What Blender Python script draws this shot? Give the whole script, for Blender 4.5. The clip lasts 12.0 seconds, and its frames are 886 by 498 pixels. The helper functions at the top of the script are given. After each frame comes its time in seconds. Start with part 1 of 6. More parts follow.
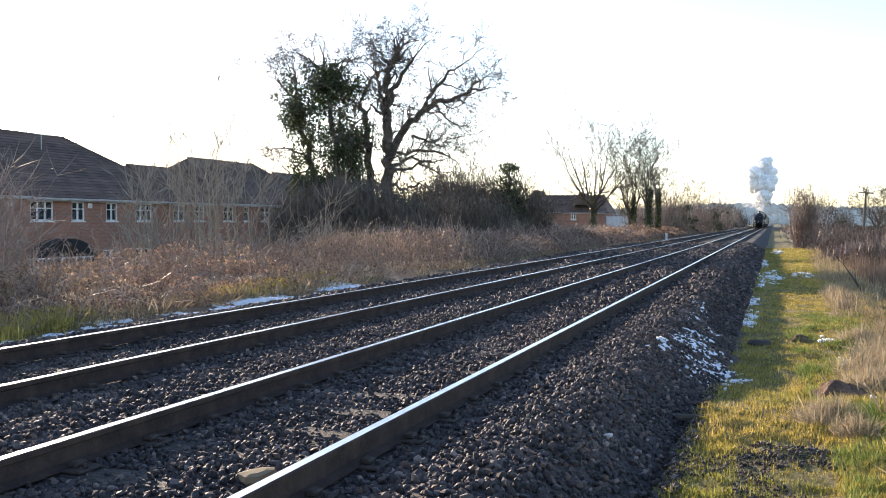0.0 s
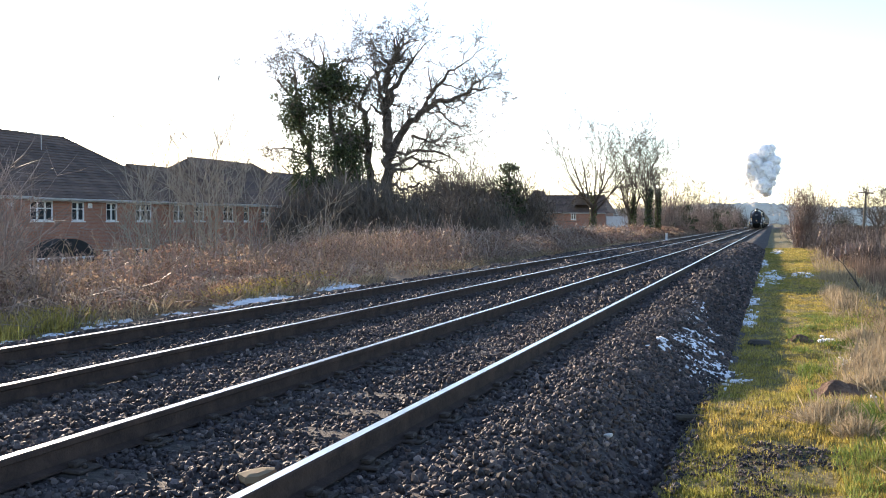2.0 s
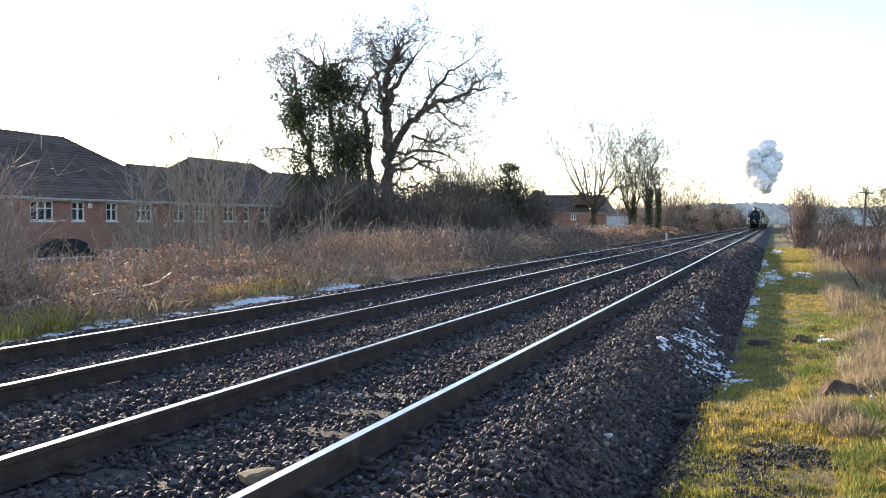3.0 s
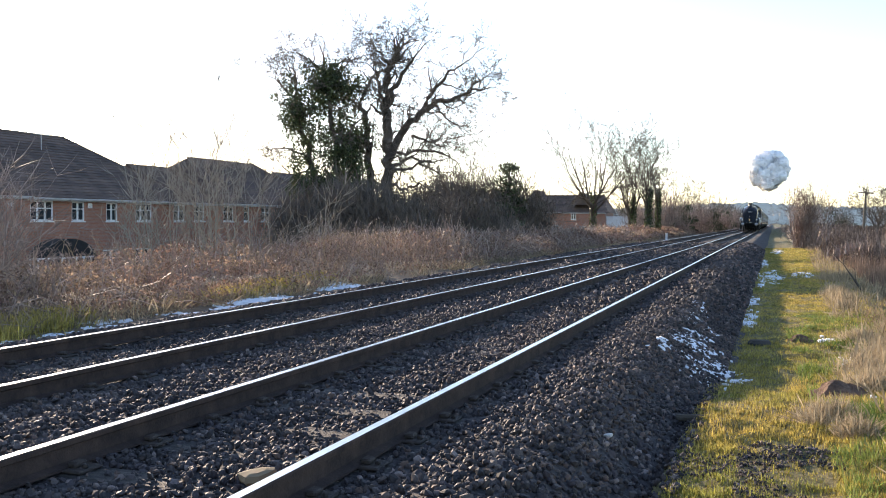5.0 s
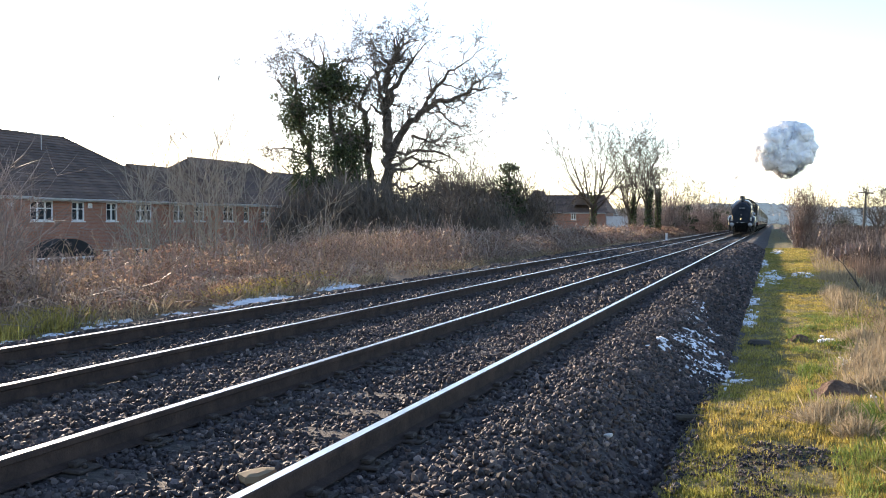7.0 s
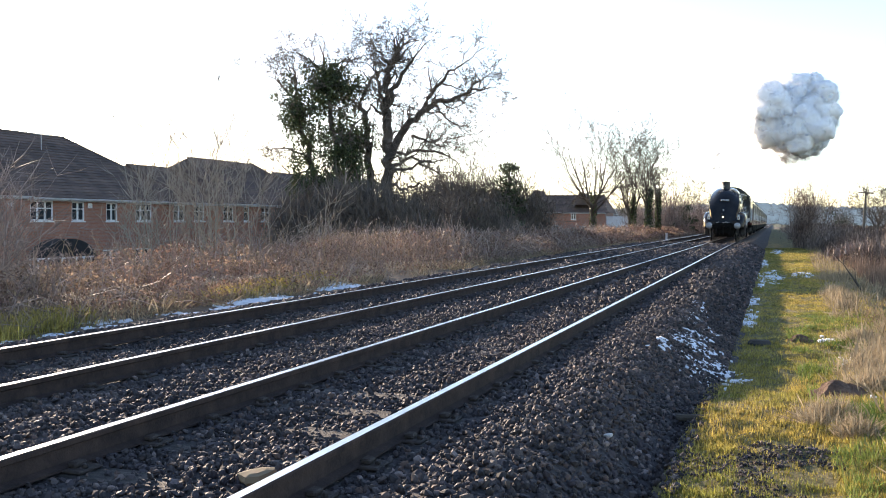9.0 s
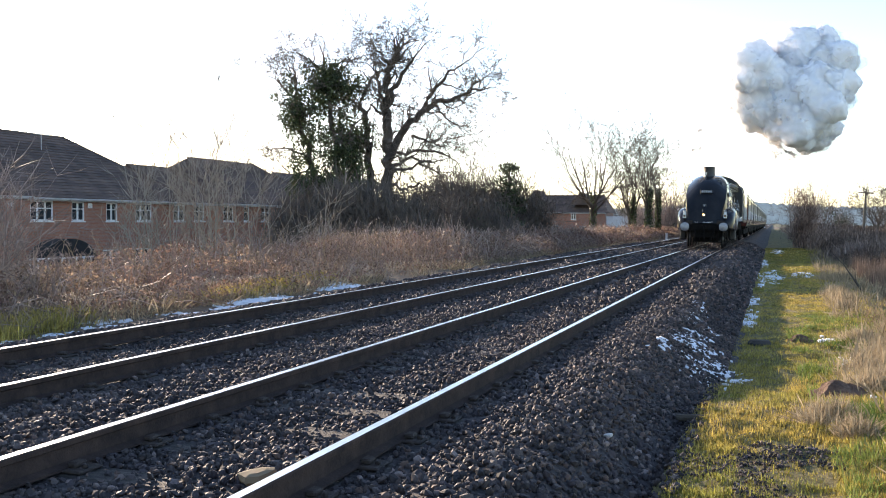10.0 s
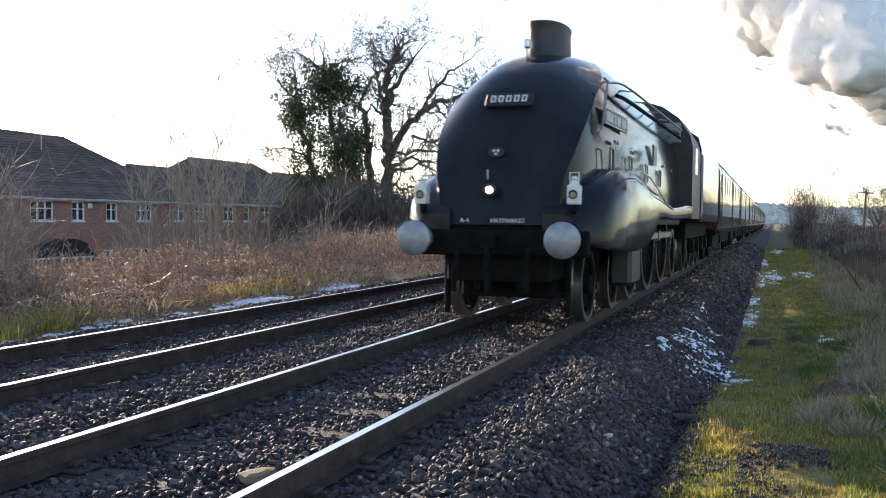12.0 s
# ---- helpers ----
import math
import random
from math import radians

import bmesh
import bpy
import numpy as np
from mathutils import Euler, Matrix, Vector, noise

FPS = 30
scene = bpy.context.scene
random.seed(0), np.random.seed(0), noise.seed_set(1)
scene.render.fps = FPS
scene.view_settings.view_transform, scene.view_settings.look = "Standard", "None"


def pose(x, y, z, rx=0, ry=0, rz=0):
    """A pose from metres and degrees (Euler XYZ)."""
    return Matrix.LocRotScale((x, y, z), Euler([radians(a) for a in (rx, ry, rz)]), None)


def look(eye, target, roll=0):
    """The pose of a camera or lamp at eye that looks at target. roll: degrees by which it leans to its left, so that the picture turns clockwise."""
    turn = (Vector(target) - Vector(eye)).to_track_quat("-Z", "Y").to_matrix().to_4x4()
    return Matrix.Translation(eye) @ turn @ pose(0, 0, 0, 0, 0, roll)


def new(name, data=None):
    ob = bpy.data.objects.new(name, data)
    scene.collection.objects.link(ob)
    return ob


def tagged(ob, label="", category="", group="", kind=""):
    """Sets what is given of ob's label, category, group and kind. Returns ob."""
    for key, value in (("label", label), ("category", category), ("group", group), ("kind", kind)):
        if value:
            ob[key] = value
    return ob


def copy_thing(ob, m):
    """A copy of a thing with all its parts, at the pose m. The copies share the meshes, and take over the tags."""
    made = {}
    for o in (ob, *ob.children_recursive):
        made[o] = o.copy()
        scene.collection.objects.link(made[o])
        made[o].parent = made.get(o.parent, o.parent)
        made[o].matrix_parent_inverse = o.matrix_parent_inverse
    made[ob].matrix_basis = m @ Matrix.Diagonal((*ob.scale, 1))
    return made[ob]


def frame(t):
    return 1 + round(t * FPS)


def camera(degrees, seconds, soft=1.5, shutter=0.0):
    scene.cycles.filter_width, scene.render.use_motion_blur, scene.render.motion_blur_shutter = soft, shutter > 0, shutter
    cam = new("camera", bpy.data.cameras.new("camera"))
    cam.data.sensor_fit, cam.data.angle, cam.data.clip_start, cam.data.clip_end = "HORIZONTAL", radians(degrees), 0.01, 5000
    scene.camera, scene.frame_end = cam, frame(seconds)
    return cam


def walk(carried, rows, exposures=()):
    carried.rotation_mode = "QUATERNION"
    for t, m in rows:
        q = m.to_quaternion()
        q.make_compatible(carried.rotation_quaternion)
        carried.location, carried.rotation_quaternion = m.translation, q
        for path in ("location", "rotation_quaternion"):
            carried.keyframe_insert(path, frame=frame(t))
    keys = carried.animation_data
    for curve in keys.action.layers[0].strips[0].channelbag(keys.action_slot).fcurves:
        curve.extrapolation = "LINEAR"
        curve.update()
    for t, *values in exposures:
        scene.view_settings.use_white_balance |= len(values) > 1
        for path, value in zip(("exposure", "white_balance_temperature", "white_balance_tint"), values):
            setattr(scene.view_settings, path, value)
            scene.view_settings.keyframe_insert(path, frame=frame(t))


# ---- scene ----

# ---------------------------------------------------------------- camera
EYE = Vector((0.0, 0.0, 1.276))
YAW, PITCH = radians(19.4826), radians(-1.8167)
AIM = EYE + Vector((-math.sin(YAW) * math.cos(PITCH), math.cos(YAW) * math.cos(PITCH), math.sin(PITCH))) * 50
cam = camera(50.805, 12.0, 1.0, 0.14)
walk(cam, [(0.0, look(EYE, AIM, 0.596)), (12.0, look(EYE, AIM, 0.596))], [(0.0, 1.37, 7100, 17), (12.0, 1.37, 7100, 17)])

# ---------------------------------------------------------------- light
SUN_LEFT, SUN_UP = 49.5, 13.0          # degrees left of the line, above the horizon
to_sun = Vector((-math.sin(radians(SUN_LEFT)) * math.cos(radians(SUN_UP)),
                 math.cos(radians(SUN_LEFT)) * math.cos(radians(SUN_UP)), math.sin(radians(SUN_UP))))
world = bpy.data.worlds.new("winter_sky")
scene.world = world
world.use_nodes = True
wn, wl = world.node_tree.nodes, world.node_tree.links
sky = wn.new("ShaderNodeTexSky")
sky.sky_type = "NISHITA"
sky.sun_disc = False
sky.sun_elevation = radians(SUN_UP)
sky.sun_rotation = radians(-SUN_LEFT)
sky.altitude, sky.air_density, sky.dust_density, sky.ozone_density = 50, 0.9, 0.3, 2.2
wn["Background"].inputs["Strength"].default_value = 0.15
wl.new(sky.outputs["Color"], wn["Background"].inputs["Color"])
sun_data = bpy.data.lights.new("sun", "SUN")
sun_data.energy, sun_data.angle, sun_data.color = 4.2, radians(0.6), (1.0, 0.86, 0.68)
sun = new("sun", sun_data)
sun.matrix_basis = look(to_sun * 60, (0, 0, 0))


# ---------------------------------------------------------------- materials
def shade(name, base, base2=None, rough=0.6, scale=4.0, metal=0.0, bump=0.0, bump_scale=60.0, spec=0.5,
          fine=0.0, fine_scale=40.0, coat=0.0, island=0.0, through_light=0.0, per_object=0.0, stretch=None):
    """A procedural material: two colours mixed by coarse noise, a finer mottling, a bump, and a tint by piece."""
    m = bpy.data.materials.new(name)
    m.use_nodes = True
    n, l = m.node_tree.nodes, m.node_tree.links
    b = n["Principled BSDF"]
    b.inputs["Roughness"].default_value = rough
    b.inputs["Metallic"].default_value = metal
    b.inputs["Specular IOR Level"].default_value = spec
    b.inputs["Coat Weight"].default_value = coat
    co = n.new("ShaderNodeTexCoord")
    src = co.outputs["Object"]
    if stretch:
        mp = n.new("ShaderNodeMapping")
        mp.inputs["Scale"].default_value = stretch
        l.new(src, mp.inputs["Vector"])
        src = mp.outputs["Vector"]
    coarse = n.new("ShaderNodeTexNoise")
    coarse.inputs["Scale"].default_value, coarse.inputs["Detail"].default_value = scale, 6
    l.new(src, coarse.inputs["Vector"])
    ramp = n.new("ShaderNodeValToRGB")
    ramp.color_ramp.elements[0].position, ramp.color_ramp.elements[1].position = 0.35, 0.65
    ramp.color_ramp.elements[0].color = (*base, 1)
    ramp.color_ramp.elements[1].color = (*(base2 or base), 1)
    l.new(coarse.outputs["Fac"], ramp.inputs["Fac"])
    col = ramp.outputs["Color"]
    if fine:
        fn = n.new("ShaderNodeTexNoise")
        fn.inputs["Scale"].default_value, fn.inputs["Detail"].default_value = fine_scale, 4
        l.new(src, fn.inputs["Vector"])
        col = value_mix(n, l, col, fn.outputs["Fac"], fine)
    if island:
        g = n.new("ShaderNodeNewGeometry")
        col = value_mix(n, l, col, g.outputs["Random Per Island"], island)
    if per_object:
        oi = n.new("ShaderNodeObjectInfo")
        col = value_mix(n, l, col, oi.outputs["Random"], per_object)
    l.new(col, b.inputs["Base Color"])
    if bump:
        bn = n.new("ShaderNodeTexNoise")
        bn.inputs["Scale"].default_value, bn.inputs["Detail"].default_value = bump_scale, 5
        l.new(src, bn.inputs["Vector"])
        bp = n.new("ShaderNodeBump")
        bp.inputs["Strength"].default_value, bp.inputs["Distance"].default_value = bump, 0.02
        l.new(bn.outputs["Fac"], bp.inputs["Height"])
        l.new(bp.outputs["Normal"], b.inputs["Normal"])
    if through_light:
        tr = n.new("ShaderNodeBsdfTranslucent")
        l.new(col, tr.inputs["Color"])
        mx = n.new("ShaderNodeMixShader")
        mx.inputs["Fac"].default_value = through_light
        l.new(b.outputs["BSDF"], mx.inputs[1])
        l.new(tr.outputs["BSDF"], mx.inputs[2])
        l.new(mx.outputs["Shader"], n["Material Output"].inputs["Surface"])
    return m


def value_mix(n, l, col, fac, amount):
    """Varies the brightness of col by fac, by amount either way."""
    mr = n.new("ShaderNodeMapRange")
    mr.inputs["To Min"].default_value, mr.inputs["To Max"].default_value = 1 - amount, 1 + amount
    l.new(fac, mr.inputs["Value"])
    hsv = n.new("ShaderNodeHueSaturation")
    l.new(mr.outputs["Result"], hsv.inputs["Value"])
    l.new(col, hsv.inputs["Color"])
    return hsv.outputs["Color"]


M_EARTH = shade("earth", (0.09, 0.065, 0.045), (0.17, 0.125, 0.08), 0.95, 0.7, bump=0.8, bump_scale=9, fine=0.35, fine_scale=14)
M_TURF = shade("turf", (0.10, 0.095, 0.035), (0.22, 0.17, 0.065), 0.95, 1.6, bump=1.0, bump_scale=30, fine=0.55, fine_scale=22)
M_FIELD = shade("field", (0.07, 0.09, 0.03), (0.14, 0.12, 0.06), 0.95, 0.05, bump=0.5, bump_scale=2, fine=0.3, fine_scale=1.5)
M_BALLAST = shade("ballast_bed", (0.032, 0.028, 0.029), (0.066, 0.056, 0.056), 0.95, 16, bump=1.0, bump_scale=28, fine=0.5, fine_scale=24)
M_STONE = shade("ballast_stone", (0.046, 0.039, 0.041), (0.09, 0.075, 0.072), 0.7, 1.3, island=0.7, fine=0.3, fine_scale=60, spec=0.4)


def stone_tints(m):
    """Greys, browns and purplish stones side by side."""
    n, l = m.node_tree.nodes, m.node_tree.links
    g, r, mx = n.new("ShaderNodeNewGeometry"), n.new("ShaderNodeValToRGB"), n.new("ShaderNodeMix")
    r.color_ramp.interpolation = "CONSTANT"
    for pos, c in ((0.0, (0.9, 0.88, 0.9)), (0.3, (1.15, 0.95, 0.8)), (0.42, (0.75, 0.72, 0.78)), (0.62, (1.05, 1.0, 0.95)), (0.8, (1.25, 0.95, 0.75)), (0.88, (0.55, 0.52, 0.55)), (0.96, (1.9, 1.75, 1.6))):
        e = r.color_ramp.elements.new(pos) if pos else r.color_ramp.elements[0]
        e.color = (*c, 1)
    mx.data_type, mx.blend_type = "RGBA", "MULTIPLY"
    mx.inputs[0].default_value = 1.0
    l.new(g.outputs["Random Per Island"], r.inputs["Fac"])
    b = n["Principled BSDF"]
    l.new(b.inputs["Base Color"].links[0].from_socket, mx.inputs[6])
    l.new(r.outputs["Color"], mx.inputs[7])
    l.new(mx.outputs[2], b.inputs["Base Color"])


stone_tints(M_STONE)
M_RAIL_SIDE = shade("rusted_rail", (0.042, 0.030, 0.027), (0.075, 0.050, 0.042), 0.85, 5, bump=0.3, bump_scale=80, fine=0.3, spec=0.2)
M_RAIL_TOP = shade("polished_rail_head", (0.80, 0.80, 0.82), (0.70, 0.70, 0.72), 0.28, 20, metal=1.0, stretch=(6, 0.2, 6))
M_SLEEPER = shade("weathered_sleeper", (0.03, 0.026, 0.023), (0.07, 0.06, 0.052), 0.85, 3, bump=0.6, bump_scale=30, fine=0.35, per_object=0.3, stretch=(1, 6, 1))
M_CHAIR = shade("rail_chair_iron", (0.03, 0.022, 0.018), (0.06, 0.04, 0.03), 0.8, 8, bump=0.4)
M_SNOW = shade("old_snow", (0.72, 0.76, 0.82), (0.82, 0.85, 0.9), 0.7, 6, bump=0.5, bump_scale=25)
M_BARK = shade("oak_bark", (0.055, 0.045, 0.036), (0.11, 0.09, 0.07), 0.95, 2, bump=0.8, bump_scale=18, fine=0.3)
M_BARK_PALE = shade("pale_bark", (0.24, 0.20, 0.16), (0.38, 0.33, 0.27), 0.9, 2, bump=0.5, fine=0.3)
M_TWIG = shade("twigs", (0.11, 0.088, 0.075), (0.19, 0.155, 0.128), 0.95, 1)
M_IVY = shade("ivy_leaf", (0.045, 0.062, 0.026), (0.085, 0.105, 0.042), 0.45, 1.2, island=0.5, through_light=0.25)
M_BRAMBLE_LEAF = shade("bramble_leaf", (0.20, 0.115, 0.095), (0.30, 0.22, 0.155), 0.7, 0.45, island=0.6, through_light=0.5)
M_BRAMBLE_STEM = shade("bramble_stem", (0.22, 0.15, 0.125), (0.38, 0.29, 0.235), 0.6, 0.8, island=0.4)
M_DRY_GRASS = shade("dry_grass", (0.27, 0.20, 0.12), (0.40, 0.32, 0.21), 0.8, 0.8, island=0.45, through_light=0.35)
M_GREEN_GRASS = shade("green_grass", (0.27, 0.26, 0.06), (0.48, 0.36, 0.10), 0.7, 0.9, island=0.6, through_light=0.45)
M_MOSS = shade("yellow_moss", (0.30, 0.27, 0.05), (0.46, 0.34, 0.08), 0.85, 1.4, island=0.45, through_light=0.35)
M_LUSH = shade("lush_grass", (0.10, 0.17, 0.035), (0.20, 0.24, 0.06), 0.6, 1.6, island=0.5, through_light=0.45)
M_MOUND = shade("turned_earth", (0.085, 0.045, 0.03), (0.19, 0.11, 0.07), 0.95, 9, bump=1.0, bump_scale=40, fine=0.5, fine_scale=50)
M_HEDGE = shade("hedge_twigs", (0.075, 0.052, 0.042), (0.15, 0.105, 0.082), 0.9, 0.6, island=0.4)
M_REED = shade("dead_stalks", (0.20, 0.13, 0.095), (0.31, 0.22, 0.16), 0.85, 0.5, island=0.45, through_light=0.2)
M_CONIFER = shade("evergreen_leaf", (0.045, 0.06, 0.03), (0.085, 0.095, 0.045), 0.7, 0.6, island=0.5, through_light=0.2)
# Base colour paled to carry the distance haze over the woods.
M_HILL = shade("hazed_far_woods", (0.56, 0.56, 0.54), (0.68, 0.67, 0.64), 1.0, 0.02, fine=0.25, fine_scale=0.15, spec=0.0)


# ---------------------------------------------------------------- mesh tools
class Soup:
    """Vertices and faces gathered for one mesh."""

    def __init__(self):
        self.v, self.f, self.m = [], [], []

    def add(self, verts, faces, mat=0):
        k = len(self.v)
        self.v += [tuple(p) for p in verts]
        self.f += [tuple(i + k for i in f) for f in faces]
        self.m += [mat] * len(faces)

    def box(self, x0, x1, y0, y1, z0, z1, bevel=0.0, mat=0):
        """A box with its upright and top edges chamfered by bevel."""
        b = min(bevel, (x1 - x0) * 0.45, (y1 - y0) * 0.45, (z1 - z0) * 0.45)
        if b <= 0:
            vs = [(x, y, z) for z in (z0, z1) for x, y in ((x0, y0), (x1, y0), (x1, y1), (x0, y1))]
            self.add(vs, [(3, 2, 1, 0), (4, 5, 6, 7), (0, 1, 5, 4), (1, 2, 6, 5), (2, 3, 7, 6), (3, 0, 4, 7)], mat)
            return
        rings = []
        for z, ins in ((z0, b), (z0 + b, 0), (z1 - b, 0), (z1, b)):
            a = (x0 + ins, x1 - ins, y0 + ins, y1 - ins)
            c = b if ins == 0 else b * 0.6
            rings.append([(a[0] + c, a[2], z), (a[1] - c, a[2], z), (a[1], a[2] + c, z), (a[1], a[3] - c, z),
                          (a[1] - c, a[3], z), (a[0] + c, a[3], z), (a[0], a[3] - c, z), (a[0], a[2] + c, z)])
        self.loft(rings, True, True, mat)

    def loft(self, rings, closed=True, caps=True, mat=0):
        """Skin between rings of equal count."""
        n = len(rings[0])
        vs = [p for r in rings for p in r]
        fs = []
        for i in range(len(rings) - 1):
            for j in range(n if closed else n - 1):
                k = (j + 1) % n
                fs.append((i * n + j, i * n + k, (i + 1) * n + k, (i + 1) * n + j))
        if caps:
            fs.append(tuple(range(n - 1, -1, -1)))
            fs.append(tuple((len(rings) - 1) * n + j for j in range(n)))
        self.add(vs, fs, mat)

    def tube(self, pts, radii, sides=6, caps=False, mat=0):
        """A round bar along pts."""
        rings = []
        up = Vector((0.31, 0.17, 0.94))
        for i, p in enumerate(pts):
            d = Vector(pts[min(i + 1, len(pts) - 1)]) - Vector(pts[max(i - 1, 0)])
            d = d.normalized() if d.length > 1e-9 else Vector((0, 0, 1))
            a = d.cross(up)
            a = a.normalized() if a.length > 1e-3 else d.cross(Vector((1, 0, 0))).normalized()
            b = d.cross(a)
            r = radii[i] if isinstance(radii, (list, tuple)) else radii
            rings.append([Vector(p) + (a * math.cos(t) + b * math.sin(t)) * r
                          for t in (2 * math.pi * s / sides for s in range(sides))])
        self.loft(rings, True, caps, mat)

    def lathe(self, axis_pts, sides=20, mat=0, caps=True, axis="x"):
        """Turned form: (along, radius) pairs about an axis through the origin."""
        rings = []
        for a, r in axis_pts:
            ring = []
            for s in range(sides):
                t = 2 * math.pi * s / sides
                c, d = r * math.cos(t), r * math.sin(t)
                ring.append({"x": (a, c, d), "y": (c, a, d), "z": (c, d, a)}[axis])
            rings.append(ring)
        self.loft(rings, True, caps, mat)

    def mesh(self, name, mats, smooth=False):
        me = bpy.data.meshes.new(name)
        me.from_pydata(self.v, [], self.f)
        for m in (mats if isinstance(mats, (list, tuple)) else [mats]):
            me.materials.append(m)
        if any(self.m):
            me.polygons.foreach_set("material_index", self.m)
        me.polygons.foreach_set("use_smooth", [smooth] * len(me.polygons))
        me.update()
        return me


def thing(name, soup, mats, label="", category="", group="", kind="", smooth=False, at=None):
    ob = new(name, soup.mesh(name, mats, smooth))
    if at is not None:
        ob.matrix_basis = at
    return tagged(ob, label, category, group, kind)


def part(name, soup, mats, parent, label="", smooth=False, at=None, kind=""):
    """Links a soup, or a mesh that is shared, as one part under a thing or part."""
    me = soup if isinstance(soup, bpy.types.Mesh) else soup.mesh(name, mats, smooth)
    ob = new(name, me)
    ob.parent = parent
    if at is not None:
        ob.matrix_basis = at
    return tagged(ob, label, kind=kind)


def holder(name, at, label, category, group="", kind=""):
    ob = new(name)
    ob.matrix_basis = at
    return tagged(ob, label, category, group, kind)


def soften(ob, angle=40):
    """Smooth faces with sharp edges kept above an angle."""
    me = ob.data
    bm = bmesh.new()
    bm.from_mesh(me)
    for f in bm.faces:
        f.smooth = True
    for e in bm.edges:
        e.smooth = len(e.link_faces) == 2 and e.calc_face_angle(0) < radians(angle)
    bm.to_mesh(me)
    bm.free()
    return ob


def scatter_mesh(name, mats, base_v, base_f, places, turns, sizes):
    """One mesh of many copies of small base forms. base_v: (k, n, 3) variants; turns: (count, 3, 3); sizes: (count, 3)."""
    base_v, count = np.asarray(base_v, float), len(places)
    pick = np.random.randint(0, len(base_v), count)
    v = base_v[pick] * sizes[:, None, :]
    v = np.einsum("cij,cnj->cni", turns, v) + np.asarray(places)[:, None, :]
    n = base_v.shape[1]
    f = np.asarray(base_f)
    faces = (f[None] + (np.arange(count) * n)[:, None, None]).reshape(-1, f.shape[1])
    me = bpy.data.meshes.new(name)
    me.vertices.add(count * n)
    me.vertices.foreach_set("co", v.reshape(-1))
    k = f.shape[1]
    me.loops.add(len(faces) * k)
    me.loops.foreach_set("vertex_index", faces.reshape(-1).astype(np.int32))
    me.polygons.add(len(faces))
    me.polygons.foreach_set("loop_start", np.arange(len(faces), dtype=np.int32) * k)
    for m in (mats if isinstance(mats, (list, tuple)) else [mats]):
        me.materials.append(m)
    me.polygons.foreach_set("use_smooth", [False] * len(faces))
    me.update(calc_edges=True)
    return me


def random_turns(count, lean=None):
    """Turn matrices: free, or about z with a lean of up to so many radians."""
    if lean is None:
        q = np.random.normal(size=(count, 4))
        q /= np.linalg.norm(q, axis=1)[:, None]
        w, x, y, z = q.T
        return np.stack([np.stack([1 - 2 * (y * y + z * z), 2 * (x * y - z * w), 2 * (x * z + y * w)], -1),
                         np.stack([2 * (x * y + z * w), 1 - 2 * (x * x + z * z), 2 * (y * z - x * w)], -1),
                         np.stack([2 * (x * z - y * w), 2 * (y * z + x * w), 1 - 2 * (x * x + y * y)], -1)], 1)
    a, b = np.random.uniform(0, 2 * np.pi, count), np.random.uniform(-lean, lean, count)
    ca, sa, cb, sb, o = np.cos(a), np.sin(a), np.cos(b), np.sin(b), np.zeros(count)
    return np.stack([np.stack([ca, -sa * cb, sa * sb], -1), np.stack([sa, ca * cb, -ca * sb], -1), np.stack([o, sb, cb], -1)], 1)


def lump(x, y, s=1.0, seed=0.0):
    return noise.noise(Vector((x * s, y * s, seed)))


LEAF_V = [[(-0.5, 0, 0), (0, -0.32, 0.1), (0.5, 0, 0), (0, 0.32, 0.1)]]
LEAF_F = [(0, 1, 2, 3)]
BLADE_V = [[(-0.5, 0, 0), (0.5, 0, 0), (0.32, b * 0.4, 0.55), (0.0, b, 1.0)] for b in (0.15, 0.4, 0.7, 1.0)]
BLADE_F = [(0, 1, 2), (0, 2, 3)]
SHORT_V = [[(-0.5, 0, 0), (0.5, 0, 0), (0.1, b, 1.0)] for b in (0.2, 0.5, 0.9, 1.4)]
SHORT_F = [(0, 1, 2)]


# ---------------------------------------------------------------- ground
TRACK_NEAR, TRACK_FAR, HALF_GAUGE = -3.045, -6.18, 0.7525


def across(x, table):
    for (a, za), (b, zb) in zip(table, table[1:]):
        if x <= b:
            return za + (zb - za) * max(0.0, (x - a) / (b - a))
    return table[-1][1]


LAND = [(-900, -3.0), (-48, -2.8), (-32, -2.7), (-24, -2.2), (-17.5, -0.7), (-13, -0.40), (-9.6, -0.48), (-8, -0.6), (-2, -0.6),
        (-0.6, -0.55), (0.3, -0.55), (1.4, -0.49), (2.4, -0.54), (7, -0.9), (25, -1.6), (900, -2.0)]


def land(x, y):
    z = across(x, LAND)
    if -0.7 < x < 8:
        z += 0.04 * lump(x, y, 1.3) + 0.04 * lump(x, y, 4.0) + 0.022 * lump(x, y, 9.0)
    if -0.9 < x < 3.0:
        t = max(0.0, min(1.0, (11.5 - y) / 3.5))
        z += 0.20 * t * t * (3 - 2 * t) * min(1.0, (x + 0.9) / 0.35) * min(1.0, (3.0 - x) / 1.2)
    if x < -9.4:
        z += 0.10 * lump(x, y, 0.5, 3)
    return z


def graded(stops):
    out = []
    for a, b, step in stops:
        out += list(np.arange(a, b - 1e-6, step))
    return out + [stops[-1][1]]


